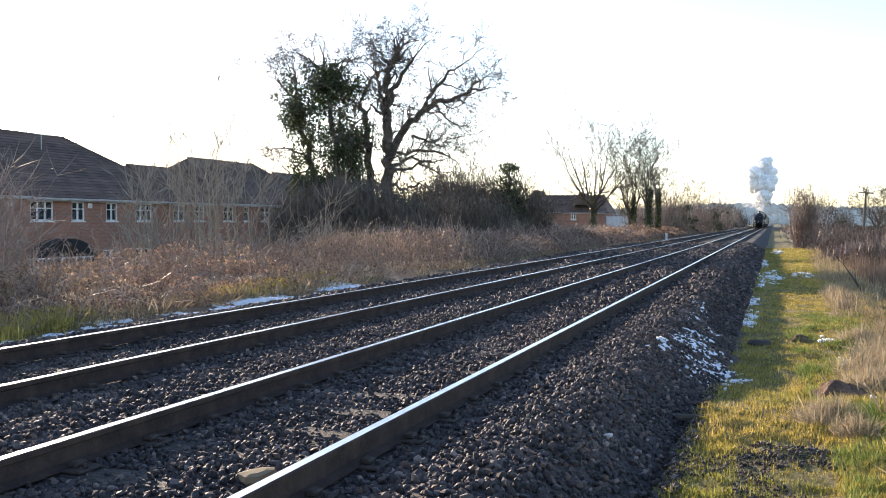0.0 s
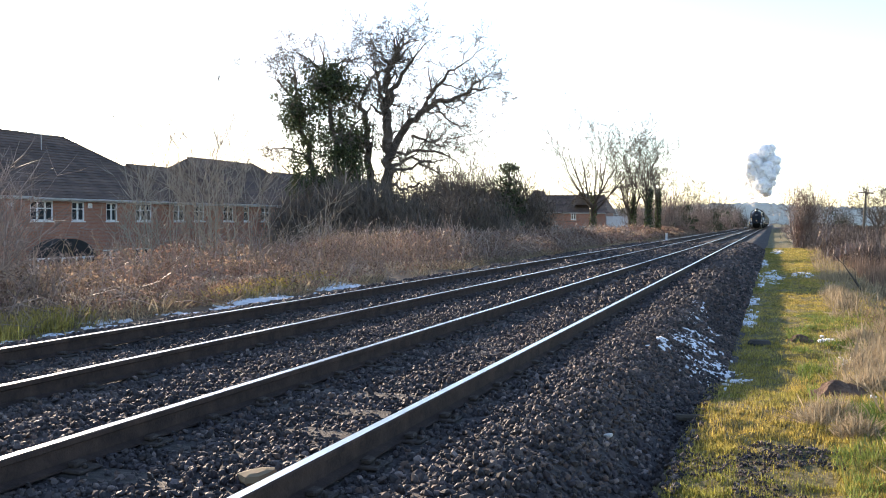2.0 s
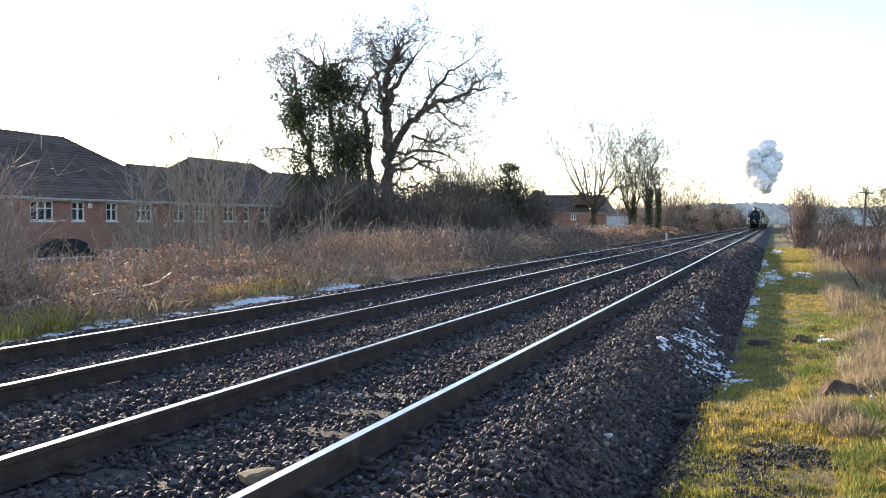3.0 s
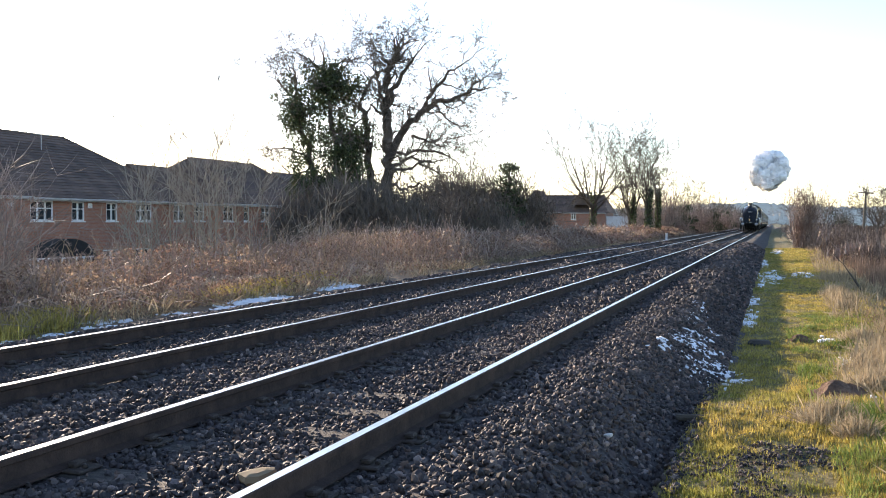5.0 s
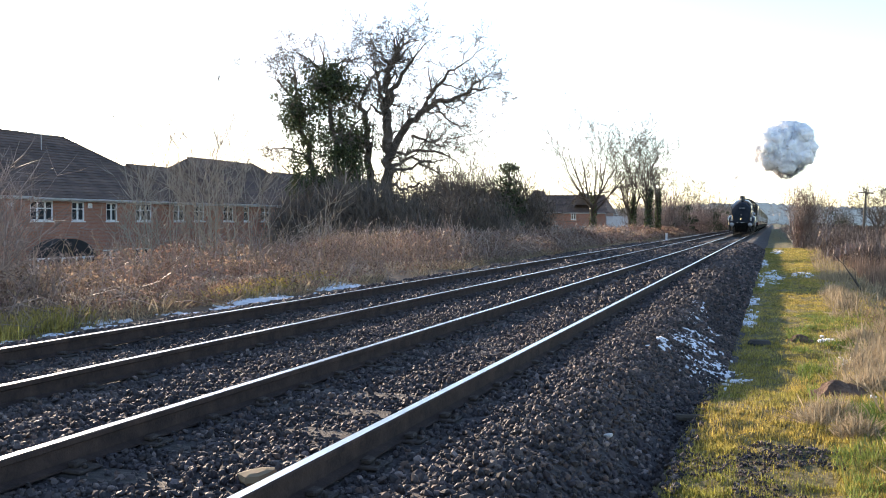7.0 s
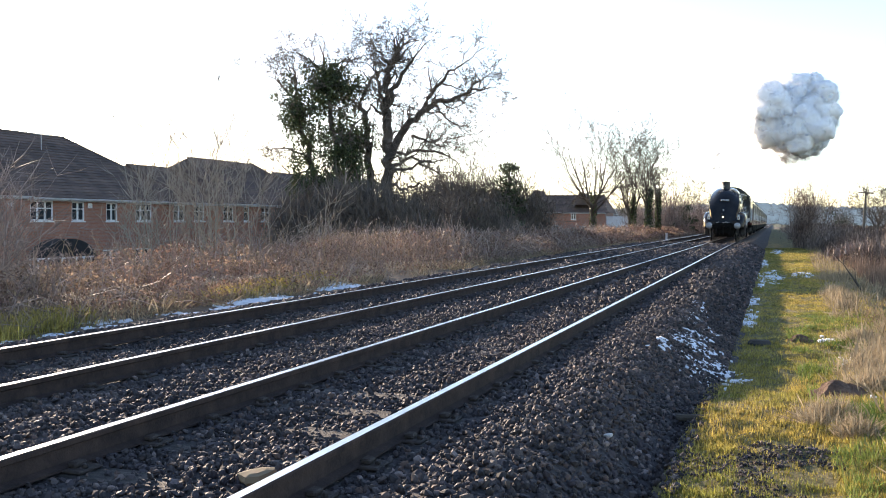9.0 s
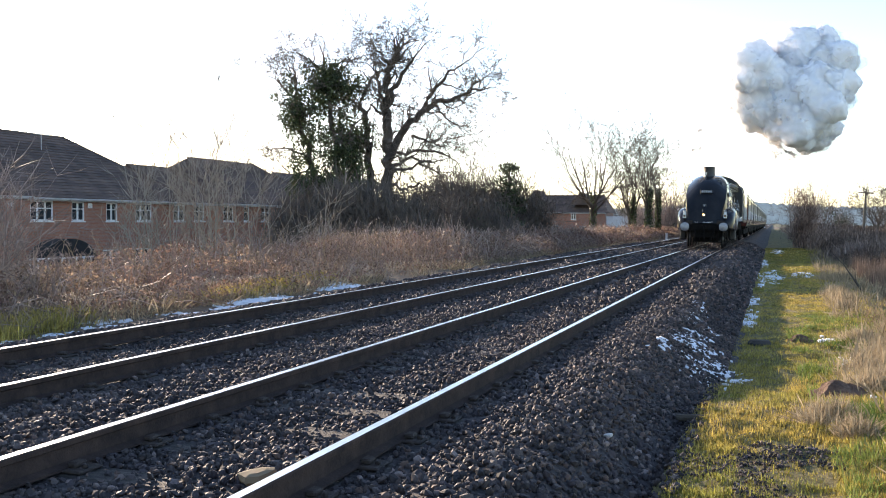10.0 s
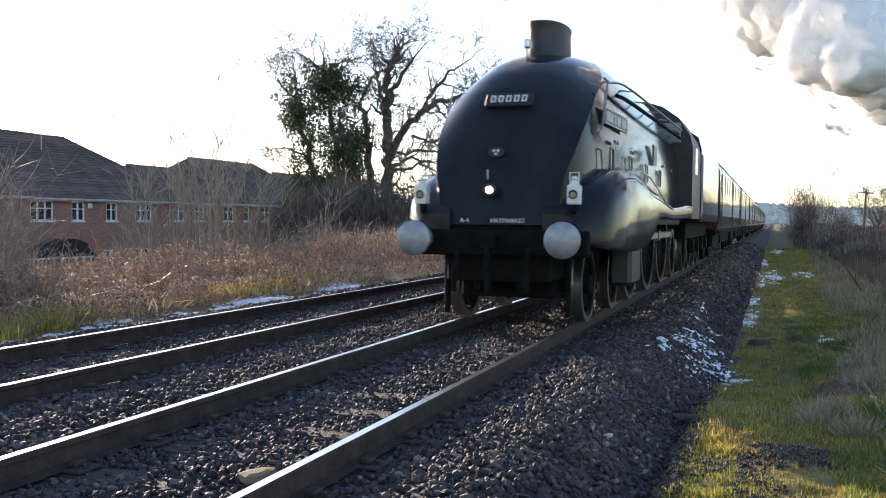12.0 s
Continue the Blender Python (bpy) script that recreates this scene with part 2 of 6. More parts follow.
s = Soup()
xs = graded([(-900, -100, 100), (-100, -30, 7), (-30, -9, 0.75), (-9, -0.75, 1.1), (-0.75, 3.0, 0.09), (3.0, 9, 0.75), (9, 60, 6), (60, 900, 120)])
ys = graded([(-120, -4, 12), (-4, 4, 0.3), (4, 18, 0.1), (18, 30, 0.3), (30, 80, 1.0), (80, 300, 10), (300, 3000, 150)])
vs = [(x, y, land(x, y)) for y in ys for x in xs]
nx = len(xs)
fs, ms = [], []
for j in range(len(ys) - 1):
    for i in range(nx - 1):
        fs.append((j * nx + i, j * nx + i + 1, (j + 1) * nx + i + 1, (j + 1) * nx + i))
        xm = (xs[i] + xs[i + 1]) / 2
        ms.append(1 if -0.75 < xm < 32 and ys[j] < 300 else 2 if abs(xm) > 32 or ys[j] > 300 else 0)
s.v, s.f, s.m = vs, fs, ms
thing("ground", s, [M_EARTH, M_TURF, M_FIELD], "low winter ground with a worn grass path beside the line", "ground", kind="structure", smooth=True)

BED = [(-9.5, -0.52), (-8.75, -0.33), (-8.1, -0.20), (-7.6, -0.18), (-6.18, -0.185), (-4.9, -0.165), (-4.5, -0.17), (-3.045, -0.183),
       (-2.1, -0.175), (-1.75, -0.125), (-1.45, -0.095), (-1.25, -0.13), (-0.45, -0.56)]


def bed(x, y):
    return across(x, BED) + 0.025 * lump(x, y, 1.6, 5)


s = Soup()
xs = graded([(-9.6, -0.4, 0.16)])
ys = graded([(-20, 40, 0.4), (40, 120, 4), (120, 900, 60)])
nx = len(xs)
s.v = [(x, y, bed(x, y)) for y in ys for x in xs]
s.f = [(j * nx + i, j * nx + i + 1, (j + 1) * nx + i + 1, (j + 1) * nx + i) for j in range(len(ys) - 1) for i in range(nx - 1)]
s.m = [0] * len(s.f)
thing("ballast_bed", s, M_BALLAST, "grey crushed-stone ballast bed carrying two railway tracks", "ballast", kind="structure", smooth=True)


# ---------------------------------------------------------------- tracks
def rail_soup(y0, y1):
    prof = [(-0.07, -0.160), (0.07, -0.160), (0.07, -0.148), (0.012, -0.132), (0.010, -0.048), (0.035, -0.036), (0.036, -0.008), (0.028, 0.0),
            (-0.028, 0.0), (-0.036, -0.008), (-0.035, -0.036), (-0.010, -0.048), (-0.012, -0.132), (-0.07, -0.148)]
    r = Soup()
    cuts = graded([(y0, 60, 4), (60, y1, 40)])
    r.loft([[(x, y, z) for x, z in prof] for y in cuts])
    n = len(prof)
    r.m = [1 if (k % n) == 7 and k < n * (len(cuts) - 1) else 0 for k in range(len(r.f))]
    return r


def sleeper_soup():
    r = Soup()
    r.box(-1.29, 1.29, -0.125, 0.125, -0.30, -0.172, 0.012)
    return r


def chair_soup():
    r = Soup()
    r.box(-0.19, 0.19, -0.10, 0.10, -0.172, -0.150, 0.008)
    for sx in (-1, 1):
        a, b = sorted((sx * 0.055, sx * 0.12))
        r.box(a, b, -0.05, 0.05, -0.152, -0.118, 0.01)
        r.box(min(sx * .14, sx * .17), max(sx * .14, sx * .17), -0.03, 0.0, -0.152, -0.125, 0.006)
    return r


rail_mesh = rail_soup(-25, 900).mesh("rail", [M_RAIL_SIDE, M_RAIL_TOP])
sleeper_mesh, chair_mesh = sleeper_soup().mesh("sleeper", M_SLEEPER), chair_soup().mesh("rail_chair", M_CHAIR)


def track(x, label):
    top = holder("railway_track", pose(x, 0, 0), label, "railway track", "tracks of the line")
    for sx in (-1, 1):
        part("rail", rail_mesh, None, top, "rusted steel rail with a polished head", at=pose(sx * HALF_GAUGE, 0, 0))
    far_sleepers = Soup()
    y, k = 0.2 - 0.68 * 16, -16
    while y < 420:
        if k < 150:
            part("sleeper", sleeper_mesh, None, top, at=pose(random.uniform(-0.02, 0.02), y, random.uniform(-0.006, 0.004), 0, 0, random.uniform(-0.6, 0.6)))
            if k < 45:
                for sx in (-1, 1):
                    part("rail_chair", chair_mesh, None, top, at=pose(sx * HALF_GAUGE, y, 0))
        else:
            far_sleepers.box(-1.29, 1.29, y - 0.125, y + 0.125, -0.30, -0.172)
        y += 0.68
        k += 1
    part("far_sleepers", far_sleepers, M_SLEEPER, top, kind="stuff")
    return top


track(TRACK_NEAR, "near railway track with bright worn rail heads on sleepers")
track(TRACK_FAR, "second railway track with dark rusty rails on sleepers")


# ---------------------------------------------------------------- houses
M_BRICK = bpy.data.materials.new("red_brick")
M_BRICK.use_nodes = True


def brick_nodes(m):
    n, l = m.node_tree.nodes, m.node_tree.links
    b = n["Principled BSDF"]
    b.inputs["Roughness"].default_value = 0.9
    co = n.new("ShaderNodeTexCoord")
    sp, mp = n.new("ShaderNodeSeparateXYZ"), n.new("ShaderNodeCombineXYZ")
    l.new(co.outputs["Object"], sp.inputs["Vector"])
    l.new(sp.outputs["Y"], mp.inputs["X"])
    l.new(sp.outputs["Z"], mp.inputs["Y"])
    br = n.new("ShaderNodeTexBrick")
    br.inputs["Scale"].default_value = 1.0
    br.inputs["Brick Width"].default_value, br.inputs["Row Height"].default_value = 0.225, 0.075
    br.inputs["Mortar Size"].default_value = 0.008
    br.inputs["Color1"].default_value, br.inputs["Color2"].default_value = (0.36, 0.135, 0.085, 1), (0.44, 0.20, 0.13, 1)
    br.inputs["Mortar"].default_value = (0.30, 0.26, 0.22, 1)
    l.new(mp.outputs["Vector"], br.inputs["Vector"])
    ns = n.new("ShaderNodeTexNoise")
    ns.inputs["Scale"].default_value, ns.inputs["Detail"].default_value = 0.6, 6
    l.new(co.outputs["Object"], ns.inputs["Vector"])
    l.new(value_mix(n, l, br.outputs["Color"], ns.outputs["Fac"], 0.3), b.inputs["Base Color"])


brick_nodes(M_BRICK)
M_TILE = shade("brown_roof_tile", (0.09, 0.062, 0.05), (0.15, 0.10, 0.08), 0.8, 1.2, fine=0.3, fine_scale=10, island=0.25, bump=0.2)
M_UPVC = shade("white_window_frame", (0.84, 0.84, 0.83), (0.78, 0.78, 0.77), 0.4, 4)
M_PANE = shade("dim_window_glass", (0.03, 0.035, 0.04), (0.05, 0.055, 0.06), 0.06, spec=0.8)
M_GUTTER = shade("white_fascia", (0.55, 0.54, 0.52), (0.44, 0.43, 0.41), 0.5, 2)
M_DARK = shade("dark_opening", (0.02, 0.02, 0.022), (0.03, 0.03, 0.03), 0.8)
M_FENCE = shade("grey_fence_wood", (0.10, 0.085, 0.07), (0.17, 0.145, 0.12), 0.9, 3, fine=0.3)


def wall_with_holes(s, y0, y1, z0, z1, holes, thick=0.28, mat=0):
    """A wall in the plane x = 0 with its inside towards -x; the holes go through it."""
    ycuts = sorted({y0, y1, *[h[0] for h in holes], *[h[1] for h in holes]})
    zcuts = sorted({z0, z1, *[h[2] for h in holes], *[h[3] for h in holes]})
    for a, b in zip(ycuts, ycuts[1:]):
        for c, d in zip(zcuts, zcuts[1:]):
            ym, zm = (a + b) / 2, (c + d) / 2
            if any(h[0] < ym < h[1] and h[2] < zm < h[3] for h in holes):
                continue
            s.box(-thick, 0, a, b, c, d, mat=mat)


def window(parent, x, y0, y1, z0, z1, lights):
    w = 0.07
    outer, inner = ((y0, z0), (y1, z0), (y1, z1), (y0, z1)), ((y0 + w, z0 + w), (y1 - w, z0 + w), (y1 - w, z1 - w), (y0 + w, z1 - w))
    fr = Soup()
    fr.v = [(d, a, b) for d in (x - 0.11, x - 0.03) for a, b in outer + inner]
    for k in range(4):
        m = (k + 1) % 4
        fr.f += [(k, m, 4 + m, 4 + k), (8 + k, 12 + k, 12 + m, 8 + m), (k, 8 + k, 8 + m, m), (4 + k, 4 + m, 12 + m, 12 + k)]
    fr.m = [0] * 16
    win = part("window", fr, M_UPVC, parent, "white-framed casement window")
    for k in range(1, lights):
        yc = y0 + (y1 - y0) * k / lights
        g = Soup()
        g.box(x - 0.108, x - 0.028, yc - w * 0.7, yc + w * 0.7, z0 + w, z1 - w)
        part("mullion", g, M_UPVC, win)
    zc = z0 + (z1 - z0) * 0.62
    g = Soup()
    g.box(x - 0.095, x - 0.04, y0 + w, y1 - w, zc - 0.025, zc + 0.025)
    part("transom", g, M_UPVC, win)
    g = Soup()
    g.box(x - 0.09, x - 0.075, y0 + 0.03, y1 - 0.03, z0 + 0.03, z1 - 0.03)
    part("pane", g, M_PANE, win)
    g = Soup()
    g.box(x - 0.05, x + 0.05, y0 - 0.06, y1 + 0.06, z0 - 0.07, z0 - 0.003)
    part("sill", g, M_UPVC, win)


def tiled_slope(s, a, b, c, d, rows):
    """Courses of tiles between the eave a-b and the ridge d-c."""
    a, b, c, d = (Vector(q) for q in (a, b, c, d))
    nrm = (b - a).cross(d - a).normalized()
    if nrm.z < 0:
        nrm = -nrm
    for k in range(rows):
        t0, t1 = k / rows, (k + 1.12) / rows
        p, q, r, u = a.lerp(d, t0), b.lerp(c, t0), b.lerp(c, min(1, t1)), a.lerp(d, min(1, t1))
        vs = [p + nrm * 0.045, q + nrm * 0.045, r + nrm * 0.012, u + nrm * 0.012, p - nrm * 0.03, q - nrm * 0.03, r - nrm * 0.03, u - nrm * 0.03]
        s.add(vs, [(0, 1, 2, 3), (7, 6, 5, 4), (0, 4, 5, 1), (1, 5, 6, 2), (2, 6, 7, 3), (3, 7, 4, 0)])


def house(name, x, depth, y0, y1, ground, eave, ridge, hip0, hip1, windows, label, group="row of brick houses", rows=22):
    """A two-storey brick house along the line; its wall towards the line stands at x. hip: how far the ridge stops short of each end."""
    top = holder(name, pose(x, 0, 0), label, "house", group)
    s = Soup()
    wall_with_holes(s, y0, y1, ground, eave, [w[:4] for w in windows])
    wall = part("front_wall", s, M_BRICK, top)
    bm = bmesh.new()
    bm.from_mesh(wall.data)
    bmesh.ops.remove_doubles(bm, verts=bm.verts, dist=0.001)
    bm.to_mesh(wall.data)
    bm.free()
    s = Soup()
    s.box(-depth, -depth + 0.28, y0, y1, ground, eave)
    s.box(-depth + 0.28, -0.28, y0, y0 + 0.28, ground, eave)
    s.box(-depth + 0.28, -0.28, y1 - 0.28, y1, ground, eave)
    part("wall", s, M_BRICK, top)
    # Near-black sheet added behind the windows in place of unlit rooms.
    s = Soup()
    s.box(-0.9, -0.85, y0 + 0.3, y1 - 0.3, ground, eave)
    part("unlit_room_sheet", s, M_DARK, top)
    o = 0.35
    e = eave - 0.02
    xr = -depth / 2
    s = Soup()
    A, B = (o, y0 - o, e), (o, y1 + o, e)
    C, D = (xr, y1 + o - hip1, ridge), (xr, y0 - o + hip0, ridge)
    E_, F = (-depth - o, y0 - o, e), (-depth - o, y1 + o, e)
    tiled_slope(s, A, B, C, D, rows)
    tiled_slope(s, F, E_, D, C, 8)
    tiled_slope(s, B, F, C, C, rows) if hip1 else s.add([(0, y1, e), (-depth, y1, e), (xr, y1, ridge - 0.1)], [(0, 1, 2)])
    tiled_slope(s, E_, A, D, D, rows) if hip0 else s.add([(0, y0, e), (-depth, y0, e), (xr, y0, ridge - 0.1)], [(0, 1, 2)])
    courses = s
    s = Soup()
    s.add([A, B, C, D, E_, F], [(0, 1, 2, 3), (5, 4, 3, 2), (1, 5, 2), (4, 0, 3), (0, 4, 5, 1)])
    roof = part("roof", s, M_TILE, top, "brown tiled roof")
    part("tile_course", courses, M_TILE, roof, kind="stuff")
    s = Soup()
    s.tube([D, C], 0.10, 8)
    if hip1:
        s.tube([B, C], 0.08, 6)
        s.tube([F, C], 0.08, 6)
    if hip0:
        s.tube([A, D], 0.08, 6)
    part("ridge_tiles", s, M_TILE, roof)
    s = Soup()
    s.box(0.02, 0.30, y0, y1, eave - 0.19, eave - 0.05)
    s.box(0.31, 0.42, y0 - 0.3, y1 + 0.3, eave - 0.13, eave - 0.03, 0.02)
    part("gutter", s, M_GUTTER, top, "white fascia and gutter")
    for w in windows:
        window(top, 0, *w)
    return top


UP, LOW = (1.0, 2.0), (-1.75, -0.55)
HX = -34.0
house("house", HX, 9, 22.0, 35.6, -2.95, 2.22, 5.72, 4.5, 0,
      [(24.0, 25.2, *UP, 2), (28.0, 29.2, *UP, 2), (32.4, 33.3, *UP, 2), (28.0, 29.5, *LOW, 2)], "brick house with a brown tiled roof and white windows")
house("house", HX, 9.0, 35.62, 49.2, -2.95, 2.18, 5.70, 0, 6.2,
      [(36.0, 37.55, *UP, 3), (38.85, 39.8, *UP, 2), (41.48, 42.4, *UP, 2), (43.95, 45.4, *UP, 3), (47.5, 48.6, *UP, 2), (38.5, 39.8, *LOW, 3), (41.25, 42.5, *LOW, 2), (43.95, 45.2, *LOW, 2)],
      "brick house with hipped brown tiled roof, white windows")
house("house", HX - 0.4, 8.2, 49.22, 52.5, -2.95, 2.18, 4.50, 0, 0,
      [(50.2, 51.3, *UP, 2), (50.0, 51.2, *LOW, 2)], "lower linking brick house with a brown roof", rows=16)
house("house", HX, 9.0, 52.52, 67.0, -2.95, 2.2, 5.38, 3.3, 3.2,
      [(52.9, 54.1, *UP, 2), (55.4, 56.1, *UP, 1), (57.65, 58.75, *UP, 2), (60.7, 61.6, *UP, 2), (63.1, 63.9, *UP, 2), (54.2, 55.5, *LOW, 3), (59.0, 60.2, *LOW, 2)],
      "brick house with a hipped roof, behind bare trees")
house("house", HX - 0.4, 8.2, 67.4, 82.0, -2.95, 2.2, 4.92, 0, 3.0,
      [(69.0, 70.0, *UP, 2), (73.0, 74.0, *UP, 2)], "brick house half hidden by an ivied oak", rows=16)
# low outbuilding, arch and trellis by the first house
s = Soup()
s.box(0.0, 0.06, 0.0, 4.2, -0.03, 0.05, 0.0)
for k in range(9):
    s.box(0.0, 0.05, k * 0.5, k * 0.5 + 0.07, -1.2, -0.03)
thing("garden_fence", s, M_UPVC, "white slatted garden fence before the brick house", "fence", at=pose(-31.8, 33.6, -0.75))
s = Soup()
arch = [(math.cos(t) * 1.9, math.sin(t) * 1.15) for t in np.linspace(0, math.pi, 18)]
s.loft([[(x0, y, z) for y, z in arch] for x0 in (0, 0.9)])
s.box(0, 0.9, -1.9, 1.9, -1.7, 0.0)
thing("garden_shed", s, M_DARK, "dark round-topped shed beside the brick house", "shed", at=pose(-33.0, 36.6, -1.0), kind="")
# alarm boxes under the eaves
for y in (34.75, 40.15):
    s = Soup()
    s.box(0.002, 0.10, -0.16, 0.16, -0.13, 0.13, 0.03)
    thing("alarm_box", s, M_UPVC, "small white alarm box on the brick wall", "alarm box", "alarm boxes", at=pose(HX, y, 1.80))
# aerial on the ridge
s = Soup()
s.tube([(0, 0, -0.3), (0, 0, 1.0)], 0.02, 5)
s.tube([(0, -0.6, 0.9), (0, 0.6, 0.9)], 0.012, 4)
for k in range(6):
    s.tube([(-0.25, -0.5 + k * 0.2, 0.9), (0.25, -0.5 + k * 0.2, 0.9)], 0.008, 4)
thing("roof_aerial", s, M_GUTTER, "thin television aerial on the tiled roof", "aerial", at=pose(HX - 3.2, 40.2, 4.7))
# the further houses near the line
far = house("house", 0, 8.0, -13.0, 0.0, -1.5, 2.62, 5.45, 1.2, 1.2,
            [(-5.55, -4.75, 1.45, 2.5, 2), (-8.9, -7.8, -0.6, 0.5, 2), (-4.2, -3.0, -0.6, 0.4, 3)], "far brick house with gables, end-on to the line", "far houses", rows=10)
far.matrix_basis = pose(-25.3, 149, 0, 0, 0, -90)
for gx, gz in ((-36.6, 6.2), (-29.3, 5.85)):
    s = Soup()
    tiled_slope(s, (-1.6, 0, -2.0), (-1.6, 6, -2.0), (0, 6, 0), (0, 0, 0), 8)
    tiled_slope(s, (1.6, 6, -2.0), (1.6, 0, -2.0), (0, 0, 0), (0, 6, 0), 8)
    s.add([(-1.5, 0.3, -2.0), (1.5, 0.3, -2.0), (0, 0.3, -0.1)], [(0, 1, 2)])
    ob = part("gable", s, M_TILE, far, "small tiled cross gable")
    ob.matrix_basis = far.matrix_basis.inverted() @ pose(gx, 148.0, gz)
s = Soup()
s.box(0, 4.0, 0, 3, -2, 1.95, 0.03)
s.box(-0.1, 4.1, -0.1, 3.1, 1.95, 2.05, 0.02)
for k in range(8):
    s.box(0.1 + k * 0.5, 0.14 + k * 0.5, -0.03, 0.0, -2, 1.9)
thing("white_shed", s, M_UPVC, "pale flat-roofed shed beyond the bare trees", "shed", at=pose(-25.3, 150, 0))


# ---------------------------------------------------------------- trees
def grow(s, p, d, length, radius, level, wander=0.35, rise=0.12, split=3, sides=(7, 5, 4, 3, 3), thin=0.008):
    """One limb and, from it, its branches down to twigs."""
    pts, radii = [p.copy()], [radius]
    steps = 5 if level < 2 else 4 if level < 3 else 3
    for k in range(steps):
        d = (d + Vector((random.gauss(0, wander), random.gauss(0, wander), random.gauss(rise, wander * 0.8))) * 0.55).normalized()
        p = p + d * (length / steps)
        pts.append(p.copy())
        radii.append(radius * (1 - 0.72 * (k + 1) / steps))
    s[min(level, len(s) - 1)].tube(pts, radii, sides[min(level, 4)])
    if level >= len(sides) - 1 or length < 0.22:
        return
    n = split + (1 if level > 0 else 2)
    for k in range(n):
        i = random.randint(1, steps) if k else steps
        axis = (pts[i] - pts[i - 1]).normalized()
        side = axis.orthogonal().normalized()
        side.rotate(Matrix.Rotation(random.uniform(0, 6.283), 3, axis))
        grow(s, pts[i], (axis * random.uniform(0.5, 1.0) + side * random.uniform(0.5, 0.95)).normalized(), length * random.uniform(0.45, 0.68),
             max(thin, radii[i] * random.uniform(0.55, 0.8)), level + 1, wander * 0.85, rise, split, sides, thin)


def leaf_cloud(name, mats, centres, size, spread=1.0):
    """Leaves about given (point, reach, count) clumps; returns a mesh."""
    pts = []
    for c, reach, count in centres:
        q = np.random.normal(size=(count, 3))
        q /= np.linalg.norm(q, axis=1)[:, None]
        q *= (np.random.uniform(0.25, 1.0, count) ** 0.6)[:, None] * np.asarray(reach)
        pts.append(q + np.asarray(c))
    pts = np.concatenate(pts)
    k = len(pts)
    return scatter_mesh(name, mats, LEAF_V, LEAF_F, pts, random_turns(k), np.random.uniform(0.6, 1.35, (k, 1)) * np.array([[size, size, size]]))


def bare_tree(base, height, trunk, label, fork=0.35, limbs=4, spread=0.5, mat=None, twig=None, ivy=None, wander=0.3, rise=0.16, split=3, group="", name="bare_tree", reach=0.55):
    top = holder(name, pose(*base), label, "tree", group)
    wood, twigs = Soup(), Soup()
    h = height * fork
    pts = [Vector((0, 0, -0.4)), Vector((random.gauss(0, .02), 0, h * 0.3)), Vector((random.gauss(0, .05) * h * .3, random.gauss(0, .1), h * 0.7)), Vector((random.gauss(0, .04) * h, 0, h))]
    wood.tube(pts, [trunk * 1.25, trunk, trunk * 0.9, trunk * 0.8], 9)
    for k in range(limbs):
        a = 6.283 * (k + random.uniform(-0.3, 0.3)) / limbs
        d = Vector((math.cos(a) * spread, math.sin(a) * spread, 1)).normalized()
        grow([wood, wood, twigs], pts[-1 if k % 2 else -2].lerp(pts[-1], random.random()), d, height * reach * random.uniform(0.75, 1.0), trunk * 0.55, 0, wander, rise, split, thin=0.019)
    part("trunk", wood, mat or M_BARK, top)
    part("crown", twigs, twig or M_TWIG, top, kind="stuff")
    if ivy:
        part("ivy", leaf_cloud("ivy", M_IVY, ivy, 0.2), None, top, "dark evergreen ivy", kind="stuff")
    return top


